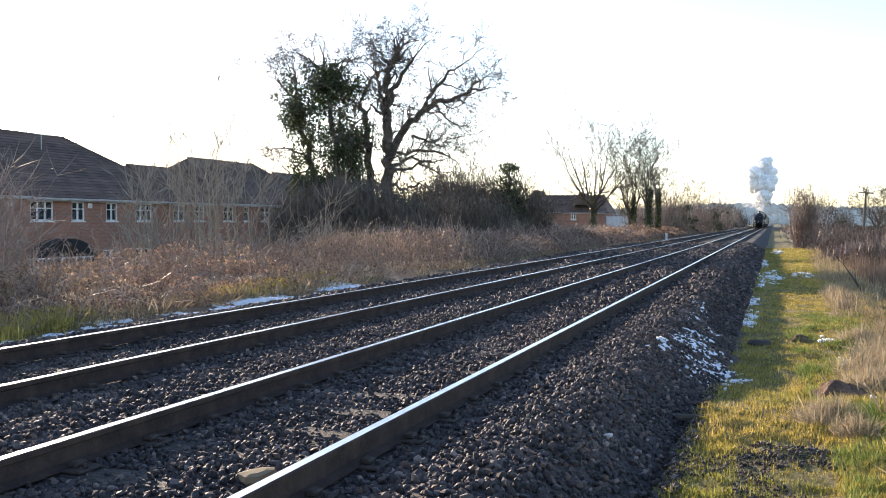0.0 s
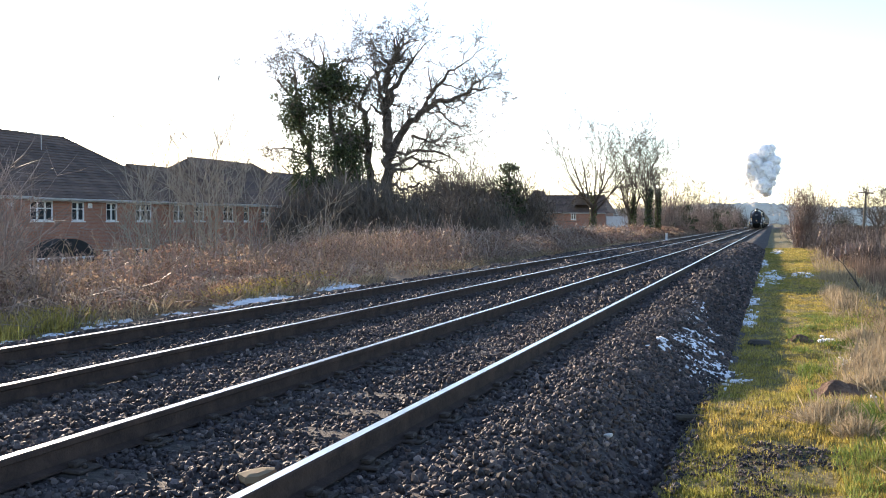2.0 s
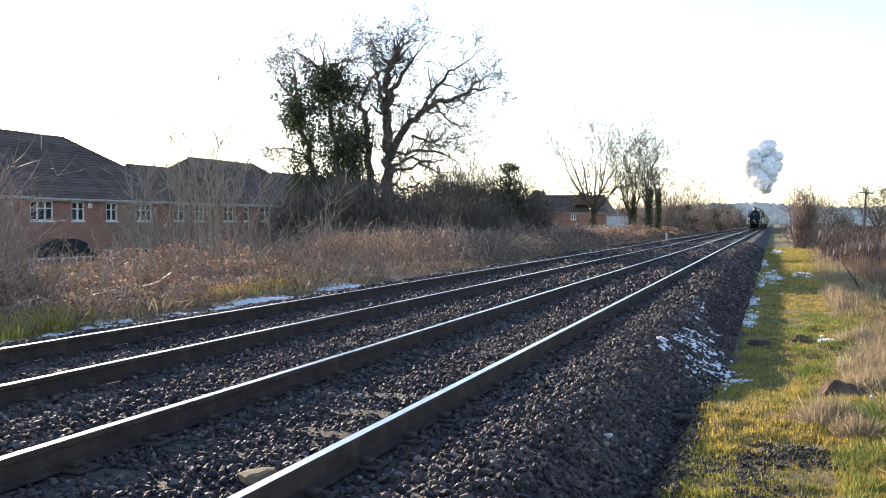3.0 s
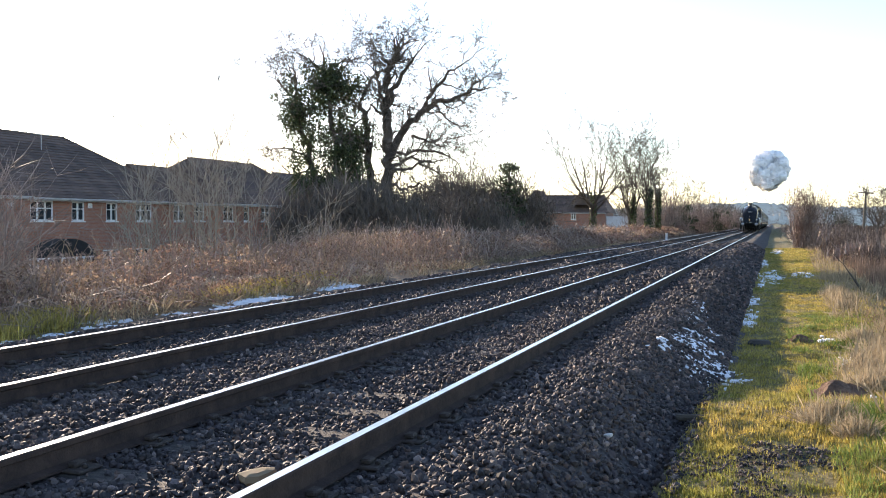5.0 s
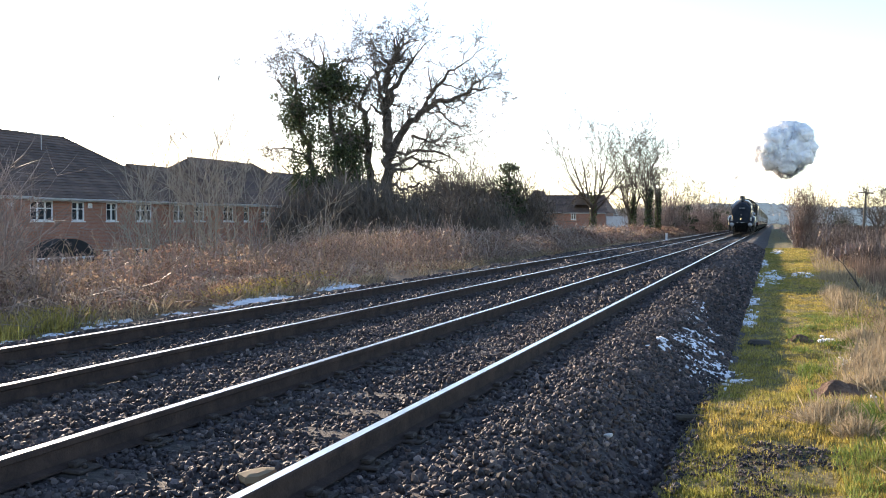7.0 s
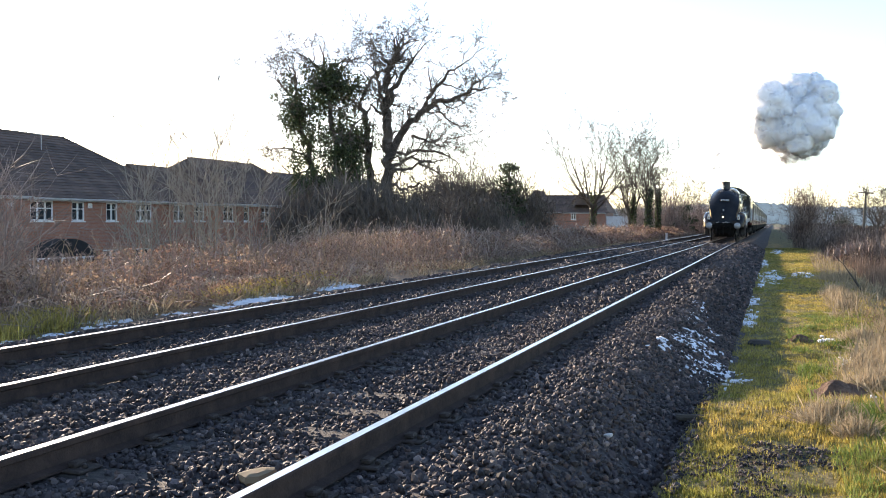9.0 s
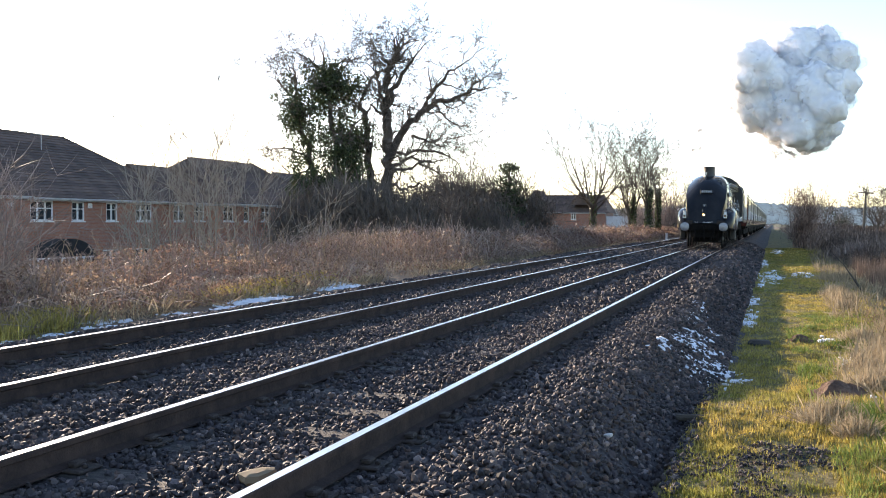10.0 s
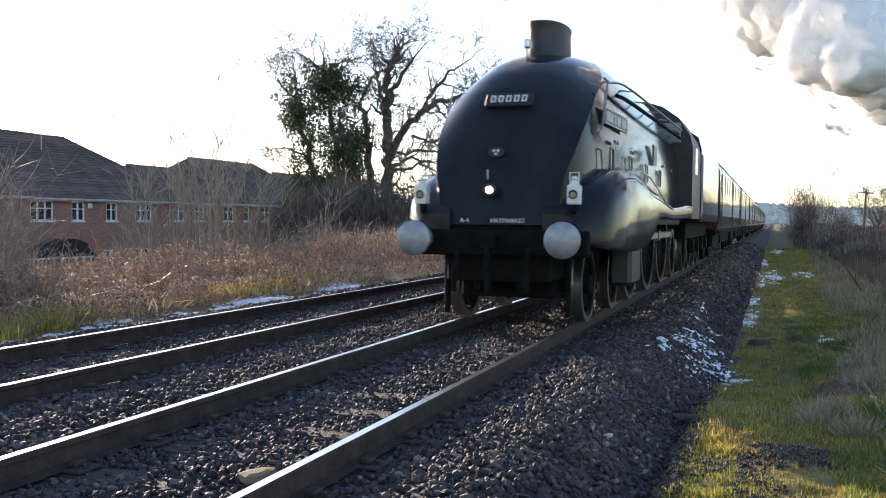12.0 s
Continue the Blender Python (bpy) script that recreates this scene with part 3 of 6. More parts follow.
def oak():
    """The old oak: a bare spreading crown, and ivy over its leaning side stems."""
    bx, by = -21.6, 51.0
    top = holder("oak_tree", pose(bx, by, -1.6), "old bare oak with crooked limbs and ivy-clad side stems", "tree")

    def at(u, v, dy=0.0):
        return Vector((u, dy, v + 1.6))
    wood, twigs = Soup(), Soup()
    limbs = [
        ([at(0.0, -1.8), at(0.0, 1.0), at(0.05, 4.2), at(0.15, 5.9), at(-0.1, 7.5), at(-0.2, 9.1), at(0.15, 10.3), at(0.5, 10.8)], 0.42, 0.15),
        ([at(0.5, 10.8), at(0.75, 11.2, -.3), at(1.1, 11.7, -.5)], 0.13, 0.03),
        ([at(0.15, 10.3), at(-0.55, 11.0, .4), at(-1.2, 11.6, .6)], 0.12, 0.03),
        ([at(-0.1, 7.5), at(0.6, 8.7, -.5), at(1.5, 9.9, -.9), at(2.3, 10.7, -1.2)], 0.20, 0.05),
        ([at(0.1, 4.8), at(0.9, 6.7, .4), at(2.0, 7.7, .8), at(3.0, 8.3, 1.0), at(4.0, 8.5, 1.2), at(4.9, 8.8, 1.0), at(5.7, 8.9, 1.2)], 0.26, 0.04),
        ([at(2.0, 7.7, .8), at(2.5, 9.1, 1.3), at(3.4, 10.1, 1.6), at(4.2, 10.6, 1.8)], 0.15, 0.04),
        ([at(2.6, 8.1, .9), at(3.6, 7.1, .3), at(4.6, 6.6, 0), at(5.2, 6.6, 0)], 0.07, 0.02),
        ([at(0.0, 6.8), at(-0.7, 8.4, .9), at(-1.3, 9.8, 1.4), at(-1.6, 11.0, 1.6)], 0.17, 0.04),
        ([at(-0.1, 7.4), at(-0.8, 8.0, -.5), at(-1.6, 6.9, -.9)], 0.10, 0.04),
        ([at(0.05, 4.1), at(1.2, 4.1, -.6), at(2.5, 4.5, -1.0), at(3.9, 4.6, -1.2)], 0.11, 0.03),
        ([at(0.05, 5.0), at(1.6, 5.4, .9), at(3.0, 5.2, 1.4), at(3.8, 4.6, 1.8)], 0.11, 0.03),
        ([at(0.05, 3.4), at(1.5, 3.0, -.9), at(2.7, 3.4, -1.4), at(3.6, 2.6, -1.6)], 0.10, 0.03),
        ([at(0.1, 4.4), at(1.4, 4.9, .5), at(2.6, 4.2, .8), at(3.4, 3.4, .9)], 0.11, 0.03),
        ([at(0.1, 3.0), at(1.3, 2.2, -.5), at(2.6, 2.4, -.8), at(4.2, 1.6, -1)], 0.11, 0.03),
        ([at(1.2, 6.2, .5), at(2.3, 5.9, .2), at(3.3, 5.4, 0), at(3.9, 5.9, -.2)], 0.09, 0.03),
        ([at(-1.4, -1.8, 0.4), at(-1.3, 1.5, .4), at(-1.25, 4.0, .3), at(-1.35, 5.5, .3), at(-1.6, 7.0, .4), at(-1.9, 8.4, .5), at(-1.5, 9.6, .8)], 0.30, 0.10),
        ([at(-3.0, -1.8), at(-3.0, 3.0), at(-3.3, 6.0, -.2), at(-3.9, 8.5, -.2), at(-4.2, 10.6, 0)], 0.28, 0.08),
        ([at(-4.1, -1.8, .5), at(-5.0, 3.5, .5), at(-5.8, 6.5, .4), at(-6.3, 8.8, .4), at(-6.4, 10.2, .5)], 0.24, 0.06),
        ([at(-4.2, 10.0), at(-3.2, 10.9, .6), at(-2.2, 11.0, .9)], 0.09, 0.03),
        ([at(-6.2, 8.6, .4), at(-7.2, 9.6, 0), at(-7.9, 10.0, -.4)], 0.08, 0.02),
        ([at(-5.4, 5.0, .5), at(-6.9, 5.6, 0), at(-8.0, 5.2, -.3)], 0.08, 0.02),
        ([at(-5.2, 4.2, .5), at(-6.4, 3.9, 0.4), at(-7.3, 4.6, 0)], 0.07, 0.02),
        ([at(-5.6, 6.0, .5), at(-6.8, 7.2, .8), at(-7.9, 7.6, 1.0)], 0.08, 0.02),
        ([at(-6.2, 8.6, .4), at(-6.6, 10.0, .6), at(-7.1, 10.9, .8)], 0.08, 0.025),
        ([at(-4.2, 10.0), at(-4.9, 10.8, -.4), at(-5.6, 11.2, -.6)], 0.08, 0.025),
        ([at(-3.9, 9.5), at(-3.1, 10.7, .5), at(-2.7, 11.3, .7)], 0.08, 0.025),
    ]
    for pts, r0, r1 in limbs:
        fine = []
        for a, b in zip(pts, pts[1:]):
            for k in range(4):
                w = 0.09 if (b - a).length > 0.5 else 0.04
                fine.append(a.lerp(b, k / 4) + Vector((random.gauss(0, w), random.gauss(0, w), random.gauss(0, w * 0.6))))
        fine.append(pts[-1])
        n = len(fine)
        radii = [r0 + (r1 - r0) * i / (n - 1) for i in range(n)]
        wood.tube(fine, radii, 8)
        thick = r0 > 0.28
        for i in range(n):
            if fine[i].z < (6.4 if thick else 3.4):
                continue
            if random.random() < 0.66:
                axis = (fine[min(i + 1, n - 1)] - fine[max(i - 1, 0)]).normalized()
                side = axis.orthogonal().normalized()
                side.rotate(Matrix.Rotation(random.uniform(0, 6.283), 3, axis))
                grow([wood, wood, twigs], fine[i], (axis * 0.5 + side * 0.9 + Vector((0, 0, 0.15))).normalized(), random.uniform(0.9, 1.9), min(0.065, radii[i] * 0.6), 1, 0.62, 0.05, 3, thin=0.015)
        grow([wood, twigs], fine[-1], (fine[-1] - fine[-3]).normalized(), 1.4, r1, 1, 0.62, 0.05, 3, thin=0.015)
    part("trunk", wood, M_BARK, top, "crooked dark trunk and limbs")
    part("crown", twigs, M_TWIG, top, kind="stuff")
    clumps = []
    for pts, count, wide in (([at(-3.0, 0), at(-3.0, 3.0), at(-3.4, 6.0), at(-4.0, 8.5), at(-4.3, 10.4)], 92, 1.7), ([at(-4.6, 1.0), at(-5.4, 3.5), at(-6.0, 6.5), at(-6.4, 9.2)], 60, 0.95),
                             ([at(-1.7, 0), at(-1.6, 3.5), at(-2.0, 6.0), at(-2.4, 8.2)], 52, 1.2), ([at(-4.6, 9.4), at(-3.2, 9.5), at(-2.0, 8.8)], 26, 0.9), ([at(-3.8, 0.5), at(-3.2, 4.0), at(-2.8, 6.5)], 54, 1.8),
                             ([at(-5.6, 0.5), at(-5.2, 2.5), at(-4.4, 4.5)], 34, 1.2)):
        for k in range(count):
            t = random.random() * (len(pts) - 1)
            q = pts[int(t)].lerp(pts[int(t) + 1], t - int(t)) + Vector((random.gauss(0, wide * 0.45), random.gauss(0, 0.6), random.gauss(0, 0.35)))
            r = random.uniform(0.25, 0.75)
            clumps.append((q, (r * 1.1, r, r * 1.3), int(290 * r * r + 50)))
    part("ivy", leaf_cloud("ivy", M_IVY, clumps, 0.15), None, top, "dark evergreen ivy", kind="stuff")
    return top


oak()
bare_tree((-19.2, 105, -1.2), 11.0, 0.26, "tall bare tree with a fan-shaped crown by the line", 0.36, 7, 0.95, reach=0.66, twig=M_TWIG, mat=M_BARK, ivy=[((0, 0, 2 + k * 0.7), (0.5, 0.5, 0.6), 130) for k in range(6)],
          rise=0.2, wander=0.17, split=3, group="bare trees by the line")
bare_tree((-15.2, 106, -1.0), 9.5, 0.22, "bare tree with upright limbs and an ivied stem", 0.3, 6, 0.35, reach=0.58, twig=M_TWIG, ivy=[((0.3, 0, 1 + k * 0.6), (0.5, 0.5, 0.6), 150) for k in range(7)],
          rise=0.2, wander=0.17, split=3, group="bare trees by the line")
bare_tree((-13.0, 104, -0.9), 9.2, 0.20, "bare tree clothed in dark ivy low down", 0.3, 6, 0.28, reach=0.58, twig=M_TWIG, ivy=[((0.1, 0, 0.6 + k * 0.6), (0.55, 0.5, 0.6), 190) for k in range(9)],
          rise=0.2, wander=0.17, split=3, group="bare trees by the line")
bare_tree((-12.3, 107, -0.9), 7.0, 0.12, "ivy-covered slender tree by the line", 0.8, 3, 0.2, ivy=[((0.05, 0, 0.5 + k * 0.5), (0.4, 0.4, 0.5), 170) for k in range(11)], group="bare trees by the line", reach=0.25)
for k, (x, y, h) in enumerate(((-13.8, 138, 9.2), (-11.6, 150, 8.5), (-9.6, 165, 7.0))):
    bare_tree((x, y, -0.9), h, 0.16, "bare tree among evergreens far along the line", 0.3, 5, 0.35, rise=0.2, group="far trees by the line", split=2)


def evergreen(base, height, wide, label, count=40):
    top = holder("evergreen_tree", pose(*base), label, "tree", "evergreens by the line")
    s = Soup()
    s.tube([(0, 0, -0.4), (0.1, 0, height * 0.5), (0, 0.1, height * 0.95)], [0.16, 0.11, 0.03], 7)
    clumps = []
    for k in range(count):
        z = height * random.uniform(0.08, 1.0)
        w = wide * (1 - (z / height) ** 1.8) + 0.25
        a = random.uniform(0, 6.283)
        q = Vector((math.cos(a) * w * random.uniform(0.3, 1), math.sin(a) * w * random.uniform(0.3, 1), z))
        s.tube([(0, 0, z * 0.85), q], [0.03, 0.01], 3)
        r = random.uniform(0.3, 0.65)
        clumps.append((q, (r * 1.5, r * 1.5, r * 0.8), int(170 * r + 60)))
    part("trunk", s, M_BARK, top)
    part("crown", leaf_cloud("crown", M_CONIFER, clumps, 0.17), None, top, kind="stuff")


for x, y, h, w in ((-12.2, 142, 4.6, 2.2), (-9.6, 160, 4.2, 2.2), (-9.4, 200, 4.4, 2.6)):
    evergreen((x, y, -0.9), h, w, "dark evergreen tree beside the line")


STICK_V = [[(-0.5, b, 0.0), (0.5, -b, 0.0), (0.1, b * 2, 1.0)] for b in (0.0, 0.2, 0.5)]
STICK_F = [(0, 1, 2)]


def shrub(base, height, wide, label, stems=26, mat=None, leaf=None, leaves=0, name="shrub", leaf_size=0.1, rise=0.18, level=2, group="", radius=0.035, haze=0, thin=0.009, split=4, wander=0.28):
    """A thicket of thin bare stems from one root, with or without leaves."""
    top = holder(name, pose(*base), label, "shrub", group)
    s = Soup()
    for k in range(stems):
        a, q = random.uniform(0, 6.283), random.random() ** 0.6
        p = Vector((math.cos(a) * q * wide * 0.45, math.sin(a) * q * wide * 0.45, -0.25))
        d = Vector((math.cos(a) * 0.45 * q * wide / height, math.sin(a) * 0.45 * q * wide / height, 1)).normalized()
        grow([s], p, d, height * random.uniform(0.45, 0.75), radius * random.uniform(0.5, 1), level, wander, rise, split, (6, 5, 4, 3, 3), thin)
        if stems <= 12:
            part("stem", s, mat or M_TWIG, top, kind="stuff")
            s = Soup()
    if stems > 12:
        part("stem", s, mat or M_TWIG, top, kind="stuff")
    if haze:
        q = np.random.normal(size=(haze, 3)) * np.array([wide * 0.27, wide * 0.27, height * 0.22]) + np.array([0, 0, height * 0.36])
        q[:, 2] = np.abs(q[:, 2])
        size = np.stack([np.random.uniform(1, 2.4, haze) * thin * 1.6, np.full(haze, thin), np.random.uniform(0.25, 0.8, haze)], 1)
        part("twig", scatter_mesh("twig", mat or M_TWIG, STICK_V, STICK_F, q, random_turns(haze, 1.1), size), None, top, kind="stuff")
    if leaves:
        cl = [((random.gauss(0, wide * 0.25), random.gauss(0, wide * 0.25), height * random.uniform(0.1, 0.8)), (wide * 0.2, wide * 0.2, height * 0.12), leaves // 30) for k in range(30)]
        part("leaf", leaf_cloud("leaf", leaf, cl, leaf_size), None, top, kind="stuff")
    return top


for x, y, h, w in ((-15.6, 134, 8.6, 4.6), (-13.6, 136, 8.0, 4.2), (-12.0, 146, 7.4, 4.0), (-10.6, 152, 6.4, 3.6), (-9.8, 168, 5.4, 3.6), (-9.4, 184, 5.2, 4.0), (-18.5, 140, 6.5, 5.0), (-9.2, 215, 6.5, 5.0)):
    shrub((x, y, -0.9), h * 0.85, w, "grey-brown bare winter tree beside the line", 14, mat=M_BRAMBLE_STEM, leaf=M_CONIFER, leaves=330, name="scrub_tree", leaf_size=0.16, group="scrub trees by the line", radius=0.06, haze=2600, thin=0.018)
# dark thicket under and behind the oak
for x, y, h, w in ((-23.0, 48, 4.6, 4.0), (-20.9, 47.5, 4.4, 3.6), (-19.2, 49, 4.0, 3.4), (-24.9, 50, 3.4, 3.0), (-21.8, 62, 6.2, 4.2), (-19.6, 61, 6.6, 4.4), (-17.6, 63, 6.4, 3.6), (-16.6, 65, 5.2, 3.2),
                   (-17.6, 56, 4.0, 4.2), (-20.5, 57, 4.4, 4.2), (-23.5, 70, 6.0, 5.0), (-27.5, 52, 3.6, 3.6)):
    shrub((x, y, -1.3), h, w, "dense dark winter thicket of bare twigs", 16, leaf=M_CONIFER, leaves=900 if h > 4.2 else 400, name="thicket", leaf_size=0.12, group="thickets by the oak", level=2, radius=0.05, haze=11000, thin=0.017)
for x, y, h, w in ((-23.4, 46.2, 3.4, 3.2), (-21.2, 45.8, 3.6, 3.0), (-19.6, 46.4, 3.2, 2.8), (-25.0, 47.2, 3.0, 2.6)):
    shrub((x, y, -1.2), h * 1.25, w, "dense purplish-dark bush below the ivied oak", 18, name="thicket", group="thickets by the oak", level=2, radius=0.04, haze=15000, thin=0.018)
# ivied stump of a conifer
evergreen((-16.9, 61, -1.2), 6.3, 0.75, "narrow dark evergreen in the thicket", 26)
# pale birches and willows before the houses
for x, y, h, w, st in ((-20.6, 32, 7.6, 2.2, 6), (-19.6, 33.5, 6.2, 2.0, 5), (-22.2, 31, 6.4, 2.2, 5), (-24.0, 31.5, 4.6, 2.6, 6), (-23.2, 30, 4.0, 2.4, 5), (-18.5, 36, 5.0, 2.0, 3), (-21.4, 33, 7.0, 2.4, 5), (-22.8, 34, 5.6, 2.2, 5)):
    shrub((x, y, -1.5), h * 0.98, w * 0.8, "slender pale-stemmed bare birch sapling", st, mat=M_BARK_PALE, name="birch_sapling", group="birch saplings by the houses", level=2, radius=0.04, rise=0.34, thin=0.014, split=4, wander=0.10)
for x, y, h in ((-14.6, 13.0, 3.0), (-15.4, 14.2, 3.4), (-13.7, 13.3, 2.4), (-16.4, 15.6, 3.2)):
    shrub((x, y, -0.6), h, 1.6, "twiggy bare hedge shrub with reddish stems", 16, mat=M_BRAMBLE_STEM, name="hedge_shrub", level=2, radius=0.02)


# ---------------------------------------------------------------- brambles along the far verge
def bank(x, y):
    """Height of the bramble mass above the ground."""
    t = (x + 10.1 + 0.5 * lump(0, y, 0.35, 4)) / -1.9
    body = max(0.0, min(1.0, t)) ** 0.7 * (1.0 if x > -15.5 else max(0.0, 1 - (-15.5 - x) / 3.5))
    return body * (across(y, [(14, 0.60), (19, 0.66), (27, 1.0), (40, 0.95)]) + 0.6 * lump(x, y, 0.28, 11) + 0.6 * max(0.0, lump(x, y, 0.16, 15)) * (1 if y > 22 else 0.2) + 0.45 * lump(x, y, 0.9, 12) + 0.2 * lump(x, y, 2.4, 13)) * (0.9 if y < 40 else 0.75)


def bramble_bank():
    top = tagged(new("bramble_bank"), "tangled red-brown brambles and dead stems along the verge", "brambles", kind="stuff")
    for name, mat, count, size, leaf in (("bramble_leaves", M_BRAMBLE_LEAF, 110000, 0.07, True), ("dry_leaves", M_DRY_GRASS, 12000, 0.06, True)):
        y = 8 + (np.random.random(count) ** 2.0) * 190
        x = np.random.uniform(-18.5, -10.3, count)
        z = np.array([land(a, b) + max(0.02, bank(a, b)) * (1.06 - 0.75 * random.random() ** 2) for a, b in zip(x, y)])
        grow_far = np.clip(y / 28, 1.0, 5.0)[:, None]
        part(name, scatter_mesh(name, mat, LEAF_V, LEAF_F, np.stack([x, y, z], 1), random_turns(count), np.random.uniform(0.5, 1.4, (count, 3)) * size * grow_far), None, top, kind="stuff")
    s = Soup()
    for k in range(3600):
        y = 8 + random.random() ** 1.6 * 90
        x = random.uniform(-17.5, -10.5)
        h = bank(x, y) + 0.1
        z = land(x, y)
        a = random.uniform(0, 6.283)
        r = random.uniform(0.3, 0.9)
        dx, dy = math.cos(a) * r, math.sin(a) * r
        u = random.uniform(0.9, 1.45)
        s.tube([(x, y, z), (x + dx * 0.35, y + dy * 0.35, z + h * 0.8 * u), (x + dx * 0.8, y + dy * 0.8, z + h * u), (x + dx * 1.3, y + dy * 1.3, z + h * 0.75)],
               [0.009, 0.008, 0.006, 0.003] if y < 35 else [0.02, 0.018, 0.014, 0.006], 3)
    part("bramble_stems", s, M_BRAMBLE_STEM, top, kind="stuff")
    s, heads = Soup(), []
    for k in range(260):
        y = random.uniform(12.5, 34)
        x = random.uniform(-16.5, -12.0)
        z = land(x, y)
        h = bank(x, y) + random.uniform(0.15, 0.65)
        a, r = random.uniform(0, 6.283), random.uniform(0.05, 0.55)
        tip = (x + math.cos(a) * r, y + math.sin(a) * r, z + h)
        s.tube([(x, y, z), (x + math.cos(a) * r * 0.3, y + math.sin(a) * r * 0.3, z + h * 0.65), tip], [0.008, 0.007, 0.004], 3)
        heads.append((tip, (0.09, 0.09, 0.05), 9))
    part("dead_stems", s, M_DRY_GRASS, top, kind="stuff")
    part("seed_heads", leaf_cloud("seed_heads", M_BRAMBLE_STEM, heads, 0.045), None, top, kind="stuff")
    count = 12000
    y = 9 + np.random.random(count) ** 1.5 * 80
    x = -10.1 - np.abs(np.random.normal(0, 1.0, count))
    keep = np.array([lump(a, b, 0.5, 20) > -0.12 for a, b in zip(x, y)])
    x, y = x[keep], y[keep]
    z = np.array([land(a, b) for a, b in zip(x, y)])
    k = len(x)
    size = np.stack([np.random.uniform(0.008, 0.018, k), np.random.uniform(0.1, 0.35, k), np.random.uniform(0.1, 0.32, k)], 1)
    size[:, 0] *= np.clip(y / 22, 1, 3)
    part("verge_grass", scatter_mesh("verge_grass", M_DRY_GRASS, BLADE_V, BLADE_F, np.stack([x, y, z], 1), random_turns(k, 0.5), size), None, top, kind="stuff")


bramble_bank()


def tuft(x, y, wide, height, count, mat, label, name="grass_tuft", lean=0.5, thick=0.006):
    q = np.random.normal(0, wide * 0.4, (count, 2))
    z = np.array([land(x + a, y + b) for a, b in q])
    size = np.stack([np.random.uniform(0.6, 1.5, count) * thick, np.random.uniform(0.1, 0.6, count) * height, np.random.uniform(0.4, 1.1, count) * height], 1)
    me = scatter_mesh(name, mat, BLADE_V, BLADE_F, np.column_stack([q, z]), random_turns(count, lean), size)
    ob = new(name, me)
    ob.matrix_basis = pose(x, y, 0)
    return tagged(ob, label, "grass", "grass tufts", "stuff")


for x, y in ((-10.5, 11.2), (-10.9, 12.2), (-10.3, 10.0), (-11.2, 19.0), (-11.6, 20.4), (-10.8, 17.2), (-11.9, 23)):
    tuft(x, y, 0.65, 0.27, 1500, M_GREEN_GRASS, "yellow-green grass tuft among the brambles", thick=0.007)


# ---------------------------------------------------------------- grass path and dead stalks beside it
def path_edge(y):
    return across(y, [(0, 1.25), (13, 1.35), (25, 1.75), (69, 2.6), (203, 3.4), (400, 4)])


def field_of_blades(name, mat, count, ylim, xlim, height, thick, label, lean=0.6, keep=None, power=1.6, lay=0.5, short=False):
    y = ylim[0] + np.random.random(count) ** power * (ylim[1] - ylim[0])
    x = np.random.uniform(0, 1, count)
    lo = np.array([xlim[0](b) for b in y])
    hi = np.array([xlim[1](b) for b in y])
    x = lo + x * (hi - lo)
    if keep:
        ok = np.array([keep(a, b) > random.random() for a, b in zip(x, y)])
        x, y = x[ok], y[ok]
    z = np.array([land(a, b) for a, b in zip(x, y)]) - 0.01
    k = len(x)
    hh = np.random.uniform(height[0], height[1], k) * np.array([0.7 + 0.6 * lump(a, b, 1.4, 31) + 0.3 for a, b in zip(x, y)])
    size = np.stack([np.random.uniform(0.6, 1.5, k) * thick * np.clip(y / 14, 1, 5), np.random.uniform(0.1, 1.0, k) * lay * hh, hh], 1)
    ob = new(name, scatter_mesh(name, mat, SHORT_V if short else BLADE_V, SHORT_F if short else BLADE_F, np.stack([x, y, z], 1), random_turns(k, lean), size))
    return tagged(ob, label, "grass", kind="stuff")


def worn(x, y):
    """Bare on the trodden line and where gravel shows."""
    g = 0.75 + 1.3 * lump(x, y, 1.6, 41) + 0.5 * lump(x, y, 5, 42)
    if y < 7.4 and -0.2 < x < 0.4:
        g -= 0.6
    return max(0.05, min(1, g))


field_of_blades("path_grass", M_GREEN_GRASS, 300000, (5.0, 70), (lambda y: -0.62, lambda y: path_edge(y) + 0.3), (0.02, 0.06), 0.009, "short yellow-green grass on the trodden path", keep=worn, power=2.3, short=True)
field_of_blades("path_grass", M_GREEN_GRASS, 16000, (-8.0, 5.0), (lambda y: -0.6, lambda y: 2.6), (0.02, 0.06), 0.012, "short yellow-green grass on the trodden path", keep=worn, power=1.0, short=True)
field_of_blades("long_grass", M_GREEN_GRASS, 24000, (5.0, 60), (lambda y: 0.75 + y * 0.004, lambda y: path_edge(y) + 0.7), (0.04, 0.13), 0.006, "longer green grass beside the path",
                keep=lambda x, y: 0.35 + 1.5 * lump(x, y, 0.8, 51), power=1.8, lean=0.8)
field_of_blades("moss", M_MOSS, 150000, (4.8, 16), (lambda y: -0.62, lambda y: 1.1), (0.012, 0.03), 0.008, "low yellow-green moss on the trodden path", keep=lambda x, y: 0.35 + 1.6 * lump(x, y, 2.2, 43), power=1.5, short=True, lean=0.9)
field_of_blades("verge_grass", M_LUSH, 80000, (5.0, 20), (lambda y: 0.55 - 0.02 * y, lambda y: path_edge(y) + 0.6), (0.04, 0.11), 0.0045, "green winter grass in uneven tufts", keep=lambda x, y: 0.3 + 2.2 * lump(x, y, 1.5, 44), power=1.5, lean=0.9, lay=0.9)
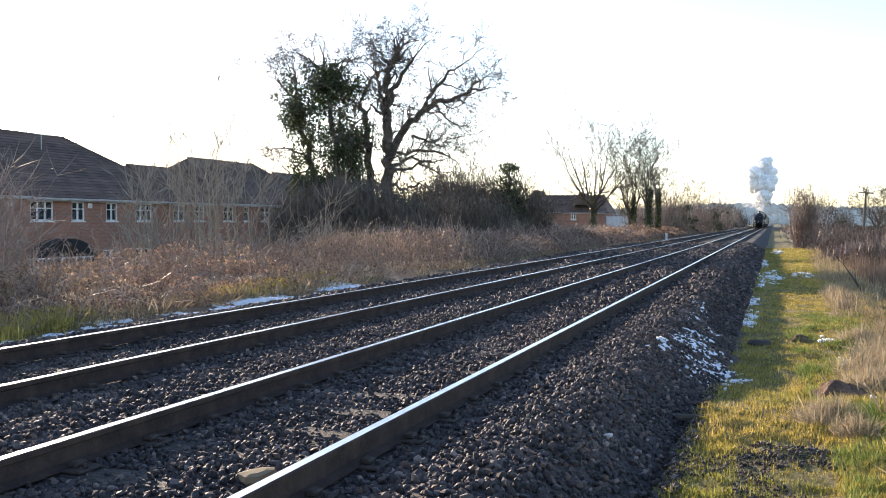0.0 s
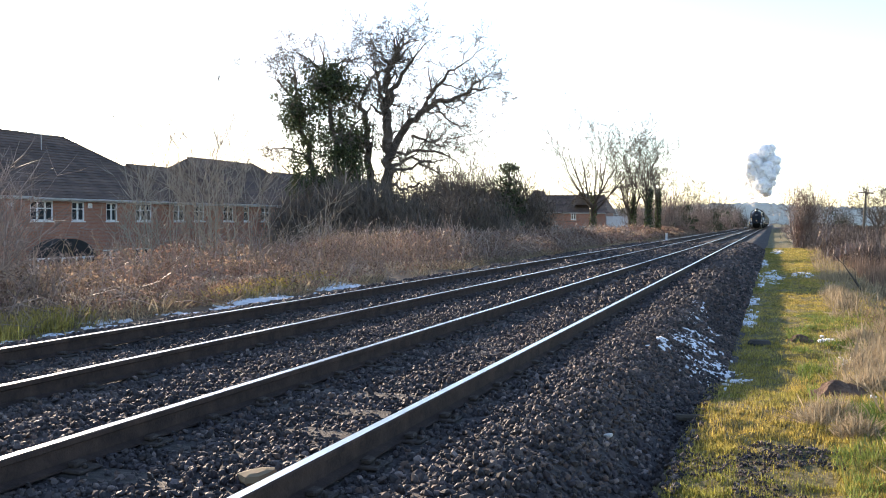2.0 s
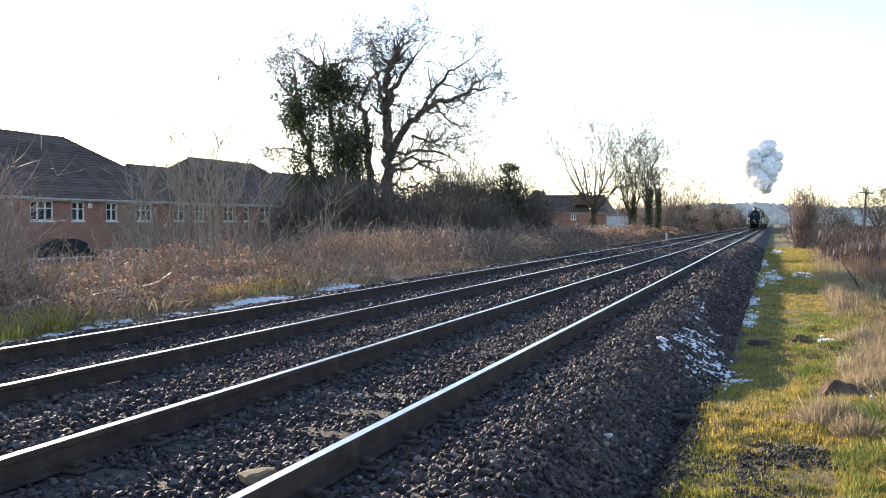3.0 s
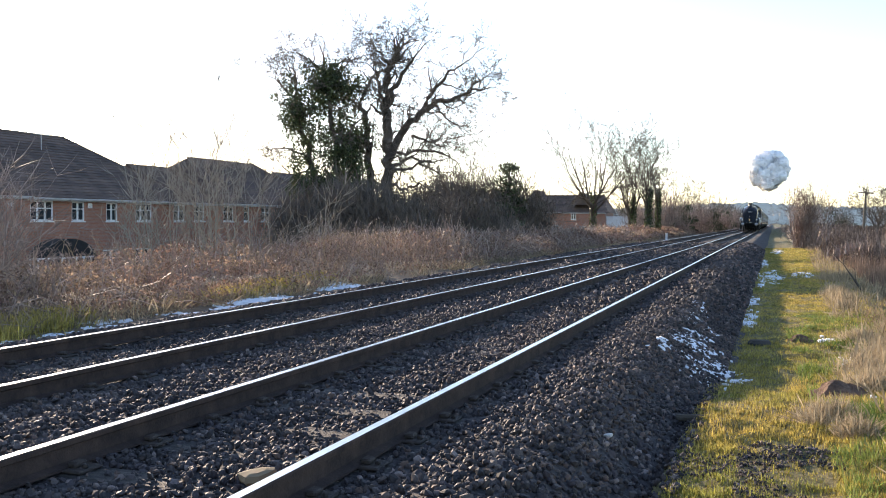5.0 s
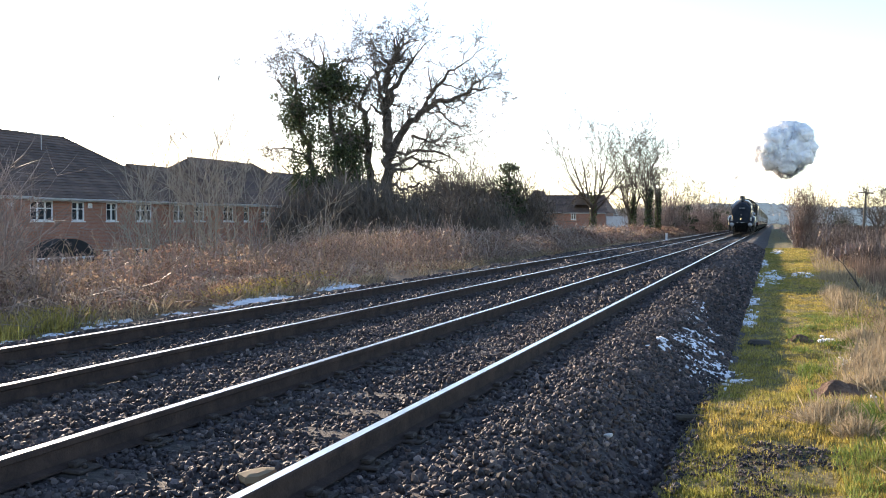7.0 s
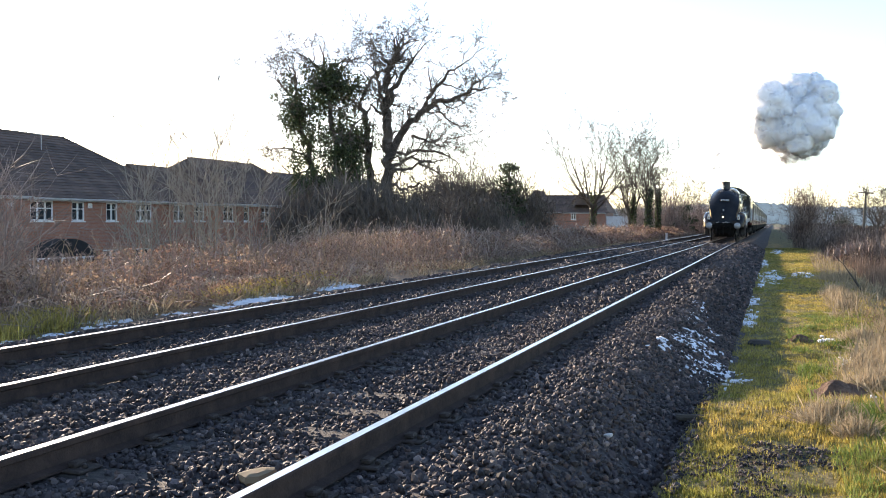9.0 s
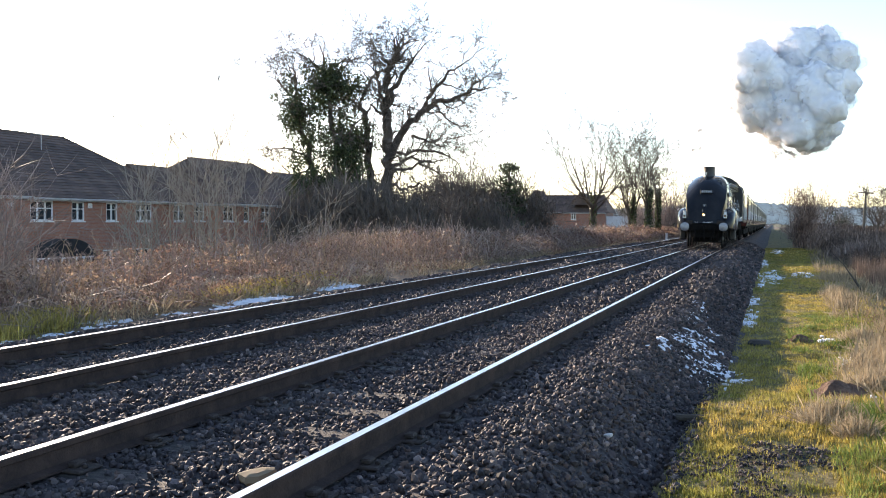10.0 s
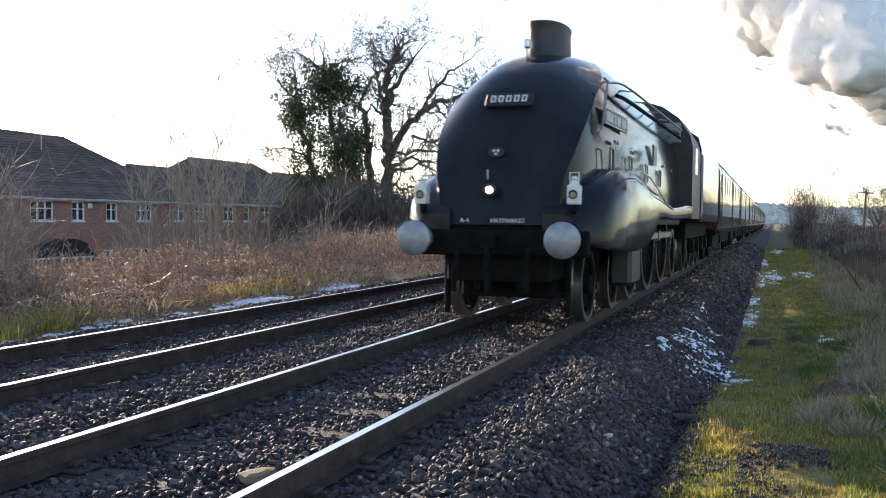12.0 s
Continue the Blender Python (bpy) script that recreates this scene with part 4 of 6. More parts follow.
field_of_blades("moss_grass", M_DRY_GRASS, 60000, (5.0, 50), (lambda y: -0.62, lambda y: path_edge(y)), (0.02, 0.05), 0.008, "thin straw-coloured grass on the path", short=True,
                keep=lambda x, y: 0.3 + 1.4 * lump(x, y, 0.9, 61), power=1.9, lean=1.1)
field_of_blades("dead_grass", M_DRY_GRASS, 30000, (6.0, 75), (lambda y: path_edge(y) - 0.5, lambda y: path_edge(y) + 1.6), (0.10, 0.34), 0.005, "long dead straw grass leaning over the path edge",
                keep=lambda x, y: 0.25 + 1.3 * lump(x, y, 0.7, 71), power=1.6, lean=1.0, lay=1.0)
field_of_blades("dead_stalks", M_REED, 46000, (11, 44), (lambda y: path_edge(y) + 0.75 + 4.0 / y, lambda y: path_edge(y) + 9 + y * 0.03), (0.3, 0.72), 0.006, "dense stand of brown dead stalks beside the path",
                keep=lambda x, y: 0.8 + 0.8 * lump(x, y, 0.3, 81), power=1.5, lean=0.28, lay=0.15)
for x, y in ((1.05, 12.2), (1.3, 13.0), (1.18, 11.2), (1.0, 10.8), (1.45, 14.2), (1.25, 15.2), (1.35, 12.0)):
    tuft(x, y, 0.4, 0.24, 620, M_DRY_GRASS, "pale dead grass tussock at the path edge", lean=1.1, thick=0.005)
for k in range(12):
    y = random.uniform(13, 34)
    tuft(path_edge(y) + random.uniform(-0.3, 0.5), y, 0.35, 0.3, 420, M_DRY_GRASS, "pale dead grass tussock at the path edge", lean=1.0, thick=0.007)
for x, y in ((0.35, 8.1), (0.62, 7.7), (0.5, 8.4)):
    tuft(x, y, 0.22, 0.2, 420, M_DRY_GRASS, "low dead grass tussock on the path", lean=1.2, thick=0.004)
for x, y in ((0.95, 7.2), (1.2, 7.9), (0.75, 9.3), (1.25, 9.6), (1.0, 11.8), (0.45, 10.4)):
    tuft(x, y, 0.3, 0.10, 700, M_GREEN_GRASS, "bright green grass tuft beside the path", lean=0.9, thick=0.006)


def field_hedge():
    """A low tangled hedge beyond the stalks, running along the line."""
    top = tagged(new("field_hedge"), "low tangled brown hedge beyond the dead stalks", "hedge", kind="stuff")

    def body(x, y):
        e = path_edge(y)
        t = (x - e - across(y, [(26, 2.2), (40, 1.0), (60, 0.3)])) / 1.3
        return max(0.0, min(1.0, t)) ** 0.6 * across(y, [(26, 0.5), (40, 1.15), (70, 1.6), (200, 1.9)]) * (1 + 0.35 * lump(x, y, 0.3, 21) + 0.25 * lump(x, y, 1.1, 22))
    for name, mat, count in (("hedge_leaves", M_HEDGE, 45000), ("hedge_twigs", M_HEDGE, 90000)):
        y = 26 + np.random.random(count) ** 1.4 * 190
        x = np.array([path_edge(b) for b in y]) + 0.4 + np.random.random(count) ** 1.3 * (10 + y * 0.06)
        h = np.array([body(a, b) for a, b in zip(x, y)])
        ok = h > 0.12
        x, y, h = x[ok], y[ok], h[ok]
        k = len(x)
        z = np.array([land(a, b) for a, b in zip(x, y)]) + h * np.random.uniform(0.0, 1.0, k) ** 0.7
        big = np.clip(y / 40, 1.0, 3.5)
        if "leaves" in name:
            me = scatter_mesh(name, mat, LEAF_V, LEAF_F, np.stack([x, y, z], 1), random_turns(k), np.random.uniform(0.5, 1.4, (k, 3)) * 0.075 * big[:, None])
        else:
            size = np.stack([np.random.uniform(0.008, 0.02, k) * big, np.full(k, 0.01), np.random.uniform(0.2, 0.65, k)], 1)
            me = scatter_mesh(name, mat, STICK_V, STICK_F, np.stack([x, y, z - 0.15], 1), random_turns(k, 0.9), size)
        part(name, me, None, top, kind="stuff")


field_hedge()
# shrubs, trees and pole in the field
shrub((2.1, 70, -0.6), 4.6, 1.5, "tall twiggy hawthorn bush beside the path", 30, name="hawthorn_bush", level=2, radius=0.04, haze=2600, thin=0.013, mat=M_BRAMBLE_STEM, leaf=M_BRAMBLE_LEAF, leaves=900)
for x, y, h, w in ((3.4, 78, 3.6, 3.0), (4.6, 66, 2.9, 3.4), (6.8, 72, 2.8, 4.0), (5.4, 90, 3.4, 4.0), (9.4, 80, 3.0, 4.5), (3.6, 110, 3.4, 4), (6.5, 52, 2.4, 3.6), (5.0, 140, 4.0, 5), (12, 100, 3.6, 6), (4.2, 48, 2.3, 3), (4.4, 180, 4.4, 6), (15, 120, 4, 7)):
    shrub((x, y, -0.9), h * 0.5, w * 0.8, "rounded brown winter bush of bare twigs", 16, name="bare_bush", level=2, radius=0.035, mat=M_BRAMBLE_STEM, leaf=M_BRAMBLE_LEAF, leaves=400, leaf_size=0.13, haze=4200, thin=0.018, group="bushes in the field")
for x, y, h in ((11.6, 122, 7.4), (13.2, 124, 6.8), (14.2, 112, 6.4)):
    bare_tree((x, y, -1.4), h, 0.2, "rounded bare field tree", 0.25, 6, 0.8, rise=0.1, group="field trees")
top = holder("telegraph_pole", pose(9.1, 110, -1.3, 0, 2.2), "weathered wooden telegraph pole with a crossarm", "pole")
s = Soup()
s.tube([(0, 0, -0.3), (0, 0, 3), (0, 0, 6.15)], [0.15, 0.14, 0.11], 10, True)
part("pole", s, M_FENCE, top)
s = Soup()
s.box(-0.75, 0.75, -0.06, 0.06, 5.85, 5.98, 0.015)
part("crossarm", s, M_FENCE, top)
for x in (-0.65, -0.35, 0.35, 0.65):
    s = Soup()
    s.lathe([(5.98, 0.03), (6.03, 0.05), (6.12, 0.04), (6.15, 0.02)], 8, axis="z")
    part("insulator", s, M_UPVC, top, at=pose(x, 0, 0))
# leaning dead branch at the edge of the stalks
s = Soup()
grow([s], Vector((0, 0, 0)), Vector((-0.7, -0.2, 0.75)).normalized(), 0.9, 0.035, 2, 0.2, 0.0, 2)
thing("fallen_branch", s, M_BARK, "dark broken branch leaning out of the stalks", "branch", at=pose(2.3, 27.5, -0.55))

# far woods and hills, their haze put into the pale colour
random.seed(5)
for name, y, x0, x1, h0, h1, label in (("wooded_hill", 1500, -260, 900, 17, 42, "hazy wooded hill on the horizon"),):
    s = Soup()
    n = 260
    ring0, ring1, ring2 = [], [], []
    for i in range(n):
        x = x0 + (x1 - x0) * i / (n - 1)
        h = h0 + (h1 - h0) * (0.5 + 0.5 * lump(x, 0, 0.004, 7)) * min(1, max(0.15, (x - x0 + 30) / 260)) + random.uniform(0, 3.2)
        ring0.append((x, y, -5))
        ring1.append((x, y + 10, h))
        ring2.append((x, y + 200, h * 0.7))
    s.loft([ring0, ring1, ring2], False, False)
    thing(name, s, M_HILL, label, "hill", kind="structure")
for k in range(26):
    y = random.uniform(230, 420)
    x = random.choice((random.uniform(-45, -11), random.uniform(-16, -11), random.uniform(8, 60)))
    shrub((x, y, -2), random.uniform(6, 10), random.uniform(5, 8), "hazy bare tree far along the line", 7, name="far_tree", level=2, radius=0.12, leaf=M_CONIFER, leaves=300, leaf_size=0.5, haze=1800, thin=0.05, group="far trees")


# ---------------------------------------------------------------- train
M_BLUE = shade("dark_blue_enamel", (0.014, 0.017, 0.023), (0.024, 0.026, 0.031), 0.10, 1.5, coat=0.0, spec=0.09, bump=0.02, bump_scale=5, fine=0.15, fine_scale=8)
M_SOOT = shade("sooty_black_paint", (0.014, 0.014, 0.015), (0.026, 0.025, 0.024), 0.5, 3, bump=0.15, fine=0.3)
M_FRAME = shade("oily_black_frames", (0.005, 0.005, 0.005), (0.011, 0.010, 0.009), 0.75, 6, bump=0.3, fine=0.3, spec=0.08)
M_STEEL = shade("bright_motion_steel", (0.5, 0.5, 0.5), (0.38, 0.37, 0.36), 0.3, 8, metal=1.0)
M_TYRE = shade("worn_tyre_steel", (0.12, 0.115, 0.11), (0.24, 0.23, 0.22), 0.35, 5, metal=0.9)
M_BUFFER = shade("grey_buffer_steel", (0.34, 0.35, 0.37), (0.24, 0.25, 0.26), 0.45, 9, metal=0.6, fine=0.2)
M_WHITE = shade("white_lamp_paint", (0.75, 0.75, 0.74), (0.62, 0.62, 0.6), 0.5, 12)
M_PLATE = shade("black_plate", (0.012, 0.012, 0.012), (0.02, 0.02, 0.02), 0.4)
M_LETTER = shade("white_lettering", (0.72, 0.72, 0.70), (0.6, 0.6, 0.58), 0.5)
M_MAROON = shade("coach_paint", (0.055, 0.014, 0.016), (0.07, 0.02, 0.02), 0.22, 2, coat=0.6, fine=0.12)
M_CREAM = shade("coach_cream", (0.42, 0.36, 0.26), (0.36, 0.31, 0.22), 0.25, 2, coat=0.5, fine=0.12)
M_ROOF = shade("coach_roof", (0.10, 0.10, 0.10), (0.17, 0.17, 0.165), 0.5, 3, fine=0.25)
M_GLASS = shade("dark_carriage_glass", (0.012, 0.014, 0.016), (0.018, 0.02, 0.022), 0.05, spec=0.9)
M_GRAB = shade("handrail_steel", (0.30, 0.31, 0.33), (0.22, 0.22, 0.24), 0.4, metal=0.8)


def glow(name, colour, strength):
    m = bpy.data.materials.new(name)
    m.use_nodes = True
    b = m.node_tree.nodes["Principled BSDF"]
    b.inputs["Emission Color"].default_value = (*colour, 1)
    b.inputs["Emission Strength"].default_value = strength
    return m


M_LAMP = glow("headlamp_glow", (1.0, 0.62, 0.22), 3.0)

NOSE_TOP = [(0.42, 1.32), (0.47, 1.75), (0.56, 2.15), (0.72, 2.52), (0.95, 2.83), (1.25, 3.08), (1.65, 3.30), (2.15, 3.47), (2.8, 3.58), (3.6, 3.64), (5.0, 3.68), (11.0, 3.74)]


def nose_top(y):
    return across(y, NOSE_TOP)


def nose_y(z):
    """How far back the nose stands at a height."""
    return across(z, [(b, a) for a, b in NOSE_TOP])


def casing_width(y):
    return across(y, [(0.42, 0.60), (0.47, 0.69), (0.56, 0.77), (0.72, 0.85), (0.95, 0.91), (1.25, 0.955), (1.65, 0.99), (2.2, 1.02), (4.0, 1.05), (11.0, 1.10)])


def casing_soup(base=1.22, count=44, columns=14):
    """An arched casing cut off by a wedge nose, with a crease where wedge and sides meet."""
    runs = (0.0, 0.006, 0.02, 0.05, 0.1, 0.18, 0.3, 0.45, 0.65, 0.85, 1.0)
    side, r = [], Soup()
    for i in range(count + 1):
        t = math.pi * i / count
        c, q = math.cos(t), math.sin(t)
        z0 = base + (3.58 - base) * q ** (2 / 3.7)
        y0 = nose_y(z0) + 0.06 + 1.0 * max(0.0, min(1.0, (z0 - 1.6) / 1.6)) ** 1.6
        line = []
        for u in runs:
            y = y0 + (11.0 - y0) * u
            n = across(y, [(2.8, 3.7), (5.0, 3.2), (11.0, 2.9)])
            line.append((casing_width(y) * math.copysign(abs(c) ** (2 / n), c), y, base + (across(y, [(2.8, 3.58), (3.6, 3.64), (5.0, 3.68), (11.0, 3.74)]) - base) * q ** (2 / n)))
        side.append(line)
    r.loft(side, False, False)
    rows = []
    for i in range(count // 2 + 1):
        a, b = side[count - i][0], side[i][0]
        rows.append([(a[0] + (b[0] - a[0]) * k / columns, min(a[1], nose_y(a[2])) + max(0.0, a[1] - nose_y(a[2])) * abs(2 * k / columns - 1) ** 2.6, a[2]) for k in range(columns + 1)])
    r.loft(rows, False, False)
    return r


def wheel_soup(radius, width=0.14):
    """The rim and hub of a spoked wheel whose axle lies along x."""
    r = Soup()
    r.lathe([(-width * 0.35, radius - 0.12), (-width * 0.4, radius - 0.07), (width * 0.4, radius - 0.07), (width * 0.35, radius - 0.12), (-width * 0.35, radius - 0.12)], 28, caps=False)
    r.lathe([(-width * 0.7, 0.02), (-width * 0.7, 0.12), (width * 0.6, 0.16), (width * 0.6, 0.02)], 14)
    return r


def spoke_soup(radius):
    r = Soup()
    r.tube([(0, 0.1, 0), (0, radius - 0.1, 0)], [0.035, 0.026], 5)
    return r


def tyre_soup(radius, width=0.14):
    r = Soup()
    r.lathe([(-width / 2, radius - 0.075), (-width / 2, radius), (width / 2 - 0.03, radius - 0.004), (width / 2, radius + 0.025),
             (width / 2, radius - 0.075)], 28, caps=False)
    return r


def lamp_part(parent, x, y, z):
    r = Soup()
    r.box(-0.075, 0.075, -0.06, 0.08, -0.02, 0.20, 0.012)
    r.lathe([(0.20, 0.055), (0.25, 0.05), (0.26, 0.075), (0.275, 0.03), (0.30, 0.03)], 12, axis="z")
    r.tube([(-0.05, 0, 0.2), (-0.05, 0, 0.34), (0.05, 0, 0.34), (0.05, 0, 0.2)], 0.008, 5)
    lamp = part("marker_lamp", r, M_WHITE, parent, "white oil-style marker lamp", at=pose(x, y, z))
    g = Soup()
    g.lathe([(-0.075, 0.035), (-0.085, 0.05), (-0.06, 0.055)], 14, axis="y")
    part("lamp_lens", g, M_GLASS, lamp, at=pose(0, 0, 0.09))
    b = Soup()
    b.box(-0.03, 0.03, 0.0, 0.1, -0.12, -0.02, 0.01)
    part("lamp_bracket", b, M_FRAME, lamp)
    return lamp


DRIVERS, BOGIES, TENDER_AXLES = (5.45, 7.66, 9.87), (1.75, 3.65), (14.9, 16.5, 18.1, 19.7)
rods = []             # (rod, side)
turning = []          # (wheel, radius, x, y) for the motion


def wheels_on(parent, radius, spokes, ys, name, x=0.78, label=""):
    me, tyre, spoke = wheel_soup(radius).mesh(name, M_FRAME), tyre_soup(radius).mesh("tyre", M_TYRE), spoke_soup(radius).mesh("spoke", M_FRAME)
    for y in ys:
        for sx in (-1, 1):
            w = part(name, me, None, parent, label, at=pose(sx * x, y, radius, 0, 0, 0 if sx < 0 else 180))
            part("tyre", tyre, None, w, "worn bright steel tyre")
            for k in range(spokes):
                part("spoke", spoke, None, w, at=pose(0, 0, 0, 360 * k / spokes))
            turning.append((w, radius, sx * x, y, 0 if sx < 0 else 180))


def locomotive():
    top = holder("steam_locomotive", pose(TRACK_NEAR, 10, 0), "dark blue streamlined steam locomotive under steam on the near track", "locomotive")
    ob = part("casing", casing_soup(), M_BLUE, top, "glossy streamlined casing with wedge nose")
    bm = bmesh.new()
    bm.from_mesh(ob.data)
    bmesh.ops.remove_doubles(bm, verts=bm.verts, dist=0.002)
    bmesh.ops.recalc_face_normals(bm, faces=bm.faces)
    bm.to_mesh(ob.data)
    bm.free()
    soften(ob, 24)
    # the rounded skirts over the cylinders, sweeping down to the running board
    crest = [(0.40, 1.34), (0.6, 1.52), (1.0, 1.74), (1.6, 1.92), (2.6, 2.0), (3.6, 1.96), (4.8, 1.78), (5.8, 1.60), (7.0, 1.52), (8.5, 1.56), (10.0, 1.62), (11.3, 1.62)]
    skirt = [(0.30, 1.02), (0.9, 0.95), (1.6, 0.90), (2.6, 0.88), (3.6, 0.92), (4.4, 1.10), (4.9, 1.32), (5.8, 1.34), (7.0, 1.30), (11.3, 1.36)]
    for sx in (-1, 1):
        r = Soup()
        rings = []
        for y in np.linspace(0.40, 11.3, 46):
            a, b = across(y, crest), across(y, skirt)
            w = across(y, [(0.40, 0.98), (0.6, 1.14), (0.9, 1.26), (1.5, 1.34), (2.4, 1.36), (11.3, 1.36)])
            d = min(0.30, (a - b) * 0.6) * across(y, [(0.3, 1.0), (4.0, 1.0), (6.0, 0.35), (11.3, 0.3)])
            rings.append([(sx * x, y, z) for x, z in ((0.56, b), (w - 0.03, b), (w, b + 0.03), (w, a - d), (w - d * 0.12, a - d * 0.55), (w - d * 0.42, a - d * 0.15),
                                                      (w - d * 0.9, a), (0.56, a + 0.02))])
        r.loft(rings if sx > 0 else [q[::-1] for q in rings])
        soften(part("side_skirt", r, M_BLUE, top, "aerofoil skirt over the cylinders"), 35)
        r = Soup()
        r.tube([(sx * 1.368, y, across(y, crest) - 0.07 * across(y, [(2, 1), (6, 0.4)])) for y in np.linspace(1.6, 11.2, 40)], 0.013, 4)
        part("lining", r, M_LETTER, top, "pale lining along the skirt")
        r = Soup()
        rail_pts = [(sx * across(y, [(2.0, 0.98), (4, 1.06), (11, 1.13)]), y, across(y, [(2.0, 3.05), (3.0, 3.18), (11, 3.26)])) for y in np.linspace(2.1, 10.9, 24)]
        r.tube(rail_pts, 0.018, 6)
        for p in rail_pts[1::4]:
            r.tube([p, (p[0] - sx * 0.22, p[1], p[2] + 0.03)], 0.014, 5)
        part("handrail", r, M_GRAB, top, "long boiler handrail")
        # Black tube stands for the pipe and the shade of its slot.
        r = Soup()
        r.tube([(p[0] - sx * 0.03, p[1], p[2] - 0.17) for p in rail_pts[2:]], 0.03, 6)
        part("slot_shade_pipe", r, M_FRAME, top, "dark pipe standing in for the shaded slot below the handrail")
        r = Soup()
        for y in (2.3, 2.5, 4.2, 4.4, 6.3, 8.0, 9.4):
            r.box(min(sx * 1.05, sx * 1.075), max(sx * 1.05, sx * 1.075), y, y + 0.12, 2.30, 2.34)
        r.box(min(sx * 1.06, sx * 1.09), max(sx * 1.06, sx * 1.09), 6.3, 6.75, 2.25, 2.6, 0.01)
        part("side_fitting", r, M_PLATE, top, kind="stuff")
        r = Soup()
        r.tube([(sx * 0.98, 1.45, 2.35), (sx * 1.03, 1.5, 2.4), (sx * 1.03, 1.9, 3.05), (sx * 0.97, 1.95, 3.1)], 0.017, 6)
        part("grab_rail", r, M_GRAB, top)
        # nameplate with its row of raised letters
        r = Soup()
        r.box(-0.012, 0.012, -0.78, 0.78, -0.11, 0.11, 0.006)
        plate = part("nameplate", r, M_PLATE, top, "black nameplate with raised pale lettering", at=pose(sx * 1.03, 2.6, 2.62, 0, 0, sx * -2))
        r = Soup()
        y = -0.66
        while y < 0.64:
            w = random.uniform(0.035, 0.06)
            if random.random() > 0.13:
                r.box(sx * 0.014 - 0.004, sx * 0.014 + 0.004, y, y + w, -0.06, 0.06)
            y += w + 0.03
        r.box(sx * 0.014 - 0.003, sx * 0.014 + 0.003, -0.77, 0.77, 0.09, 0.103)
        r.box(sx * 0.014 - 0.003, sx * 0.014 + 0.003, -0.77, 0.77, -0.103, -0.09)
        part("plate_lettering", r, M_LETTER, plate)
        for k, yy in enumerate((1.95, 3.6, 5.4, 7.3)):
            r = Soup()
            r.tube([(sx * 1.05, yy - 0.14, 1.9), (sx * 1.085, yy - 0.14, 1.92), (sx * 1.085, yy - 0.12, 2.2), (sx * 1.085, yy + 0.12, 2.2), (sx * 1.085, yy + 0.14, 1.92), (sx * 1.05, yy + 0.14, 1.9)], 0.014, 5)
            part("access_hatch", r, M_PLATE, top)
        r = Soup()
        r.box(min(sx * 1.0, sx * 1.30), max(sx * 1.0, sx * 1.30), 2.35, 3.25, 0.42, 0.95, 0.05)
        part("cylinder", r, M_SOOT, top, "cylinder block below the skirt")
    # chimney: a wide lipped double funnel lying along the line
    r = Soup()
    rings = []
    for z, k in ((3.30, 1.35), (3.46, 1.08), (3.56, 1.0), (3.90, 0.96), (3.955, 1.0), (3.99, 1.0), (3.99, 0.86), (3.75, 0.82)):
        ring = []
        for i in range(28):
            t = 2 * math.pi * i / 28
            ring.append((math.cos(t) * 0.285 * k, 3.02 + math.copysign(abs(math.sin(t)) ** 0.8, math.sin(t)) * 0.62 * k, z))
        rings.append(ring)
    r.loft(rings, True, False)
    soften(part("chimney", r, M_SOOT, top, "sooty oblong double chimney"), 50)
    r = Soup()
    r.tube([(0, 0, -0.12), (0, 0, 0.10)], 0.022, 8)
    r.lathe([(0.09, 0.035), (0.11, 0.05), (0.20, 0.05), (0.22, 0.02)], 10, axis="z")
    part("whistle", r, M_STEEL, top, "chime whistle before the chimney", at=pose(-0.12, 2.25, 3.49))
    # number plate as plain bars
    zz = 2.70
    yy = nose_y(zz) - 0.065
    r = Soup()
    r.box(-0.29, 0.29, -0.03, 0.03, -0.095, 0.095, 0.01)
    plate = part("number_plate", r, M_PLATE, top, "black smokebox plate with pale characters", at=pose(0.05, yy, zz, -34))
    r = Soup()
    for k in range(5):
        x = -0.19 + k * 0.095
        for a, b, c, d in ((x - 0.032, x - 0.014, -0.05, 0.05), (x + 0.014, x + 0.032, -0.05, 0.05), (x - 0.014, x + 0.014, 0.033, 0.05), (x - 0.014, x + 0.014, -0.05, -0.033)):
            r.box(a, b, -0.040, -0.032, c, d)
    part("plate_bars", r, M_LETTER, plate)
    # headlamp in the middle of the nose
    r = Soup()
    r.lathe([(0.12, 0.06), (0.0, 0.075), (-0.10, 0.078), (-0.11, 0.062)], 18, axis="y")
    hl = part("headlamp", r, M_SOOT, top, "lit round headlamp low on the nose", at=pose(-0.04, 0.40, 1.62))
    r = Soup()
    r.lathe([(-0.112, 0.0), (-0.118, 0.022), (-0.112, 0.046)], 18, axis="y", caps=False)
    part("headlamp_lens", r, M_LAMP, hl)
    r = Soup()
    r.tube([(0, 0.02, -0.06), (0, -0.03, -0.05), (0, -0.03, 0.06)], 0.012, 5)
    part("lamp_iron", r, M_GRAB, top, at=pose(-0.1, nose_y(1.8) - 0.03, 1.8))
    r = Soup()
    r.loft([[(math.cos(t) * 0.10, y, math.sin(t) * 0.062) for t in np.linspace(0, 6.283, 21)[:-1]] for y in (0, 0.03)])
    oval = part("oval_plate", r, M_PLATE, top, "small oval cast plate", at=pose(-0.02, nose_y(2.07) - 0.045, 2.07, -12))
    r = Soup()
    for x, z in ((-0.03, 0.015), (0.02, 0.015), (-0.005, -0.025)):
        r.box(x - 0.014, x + 0.014, -0.006, -0.001, z - 0.014, z + 0.014)
    part("plate_bars", r, M_LETTER, oval)
    # buffer beam, buffers, drawgear, lamps
    r = Soup()
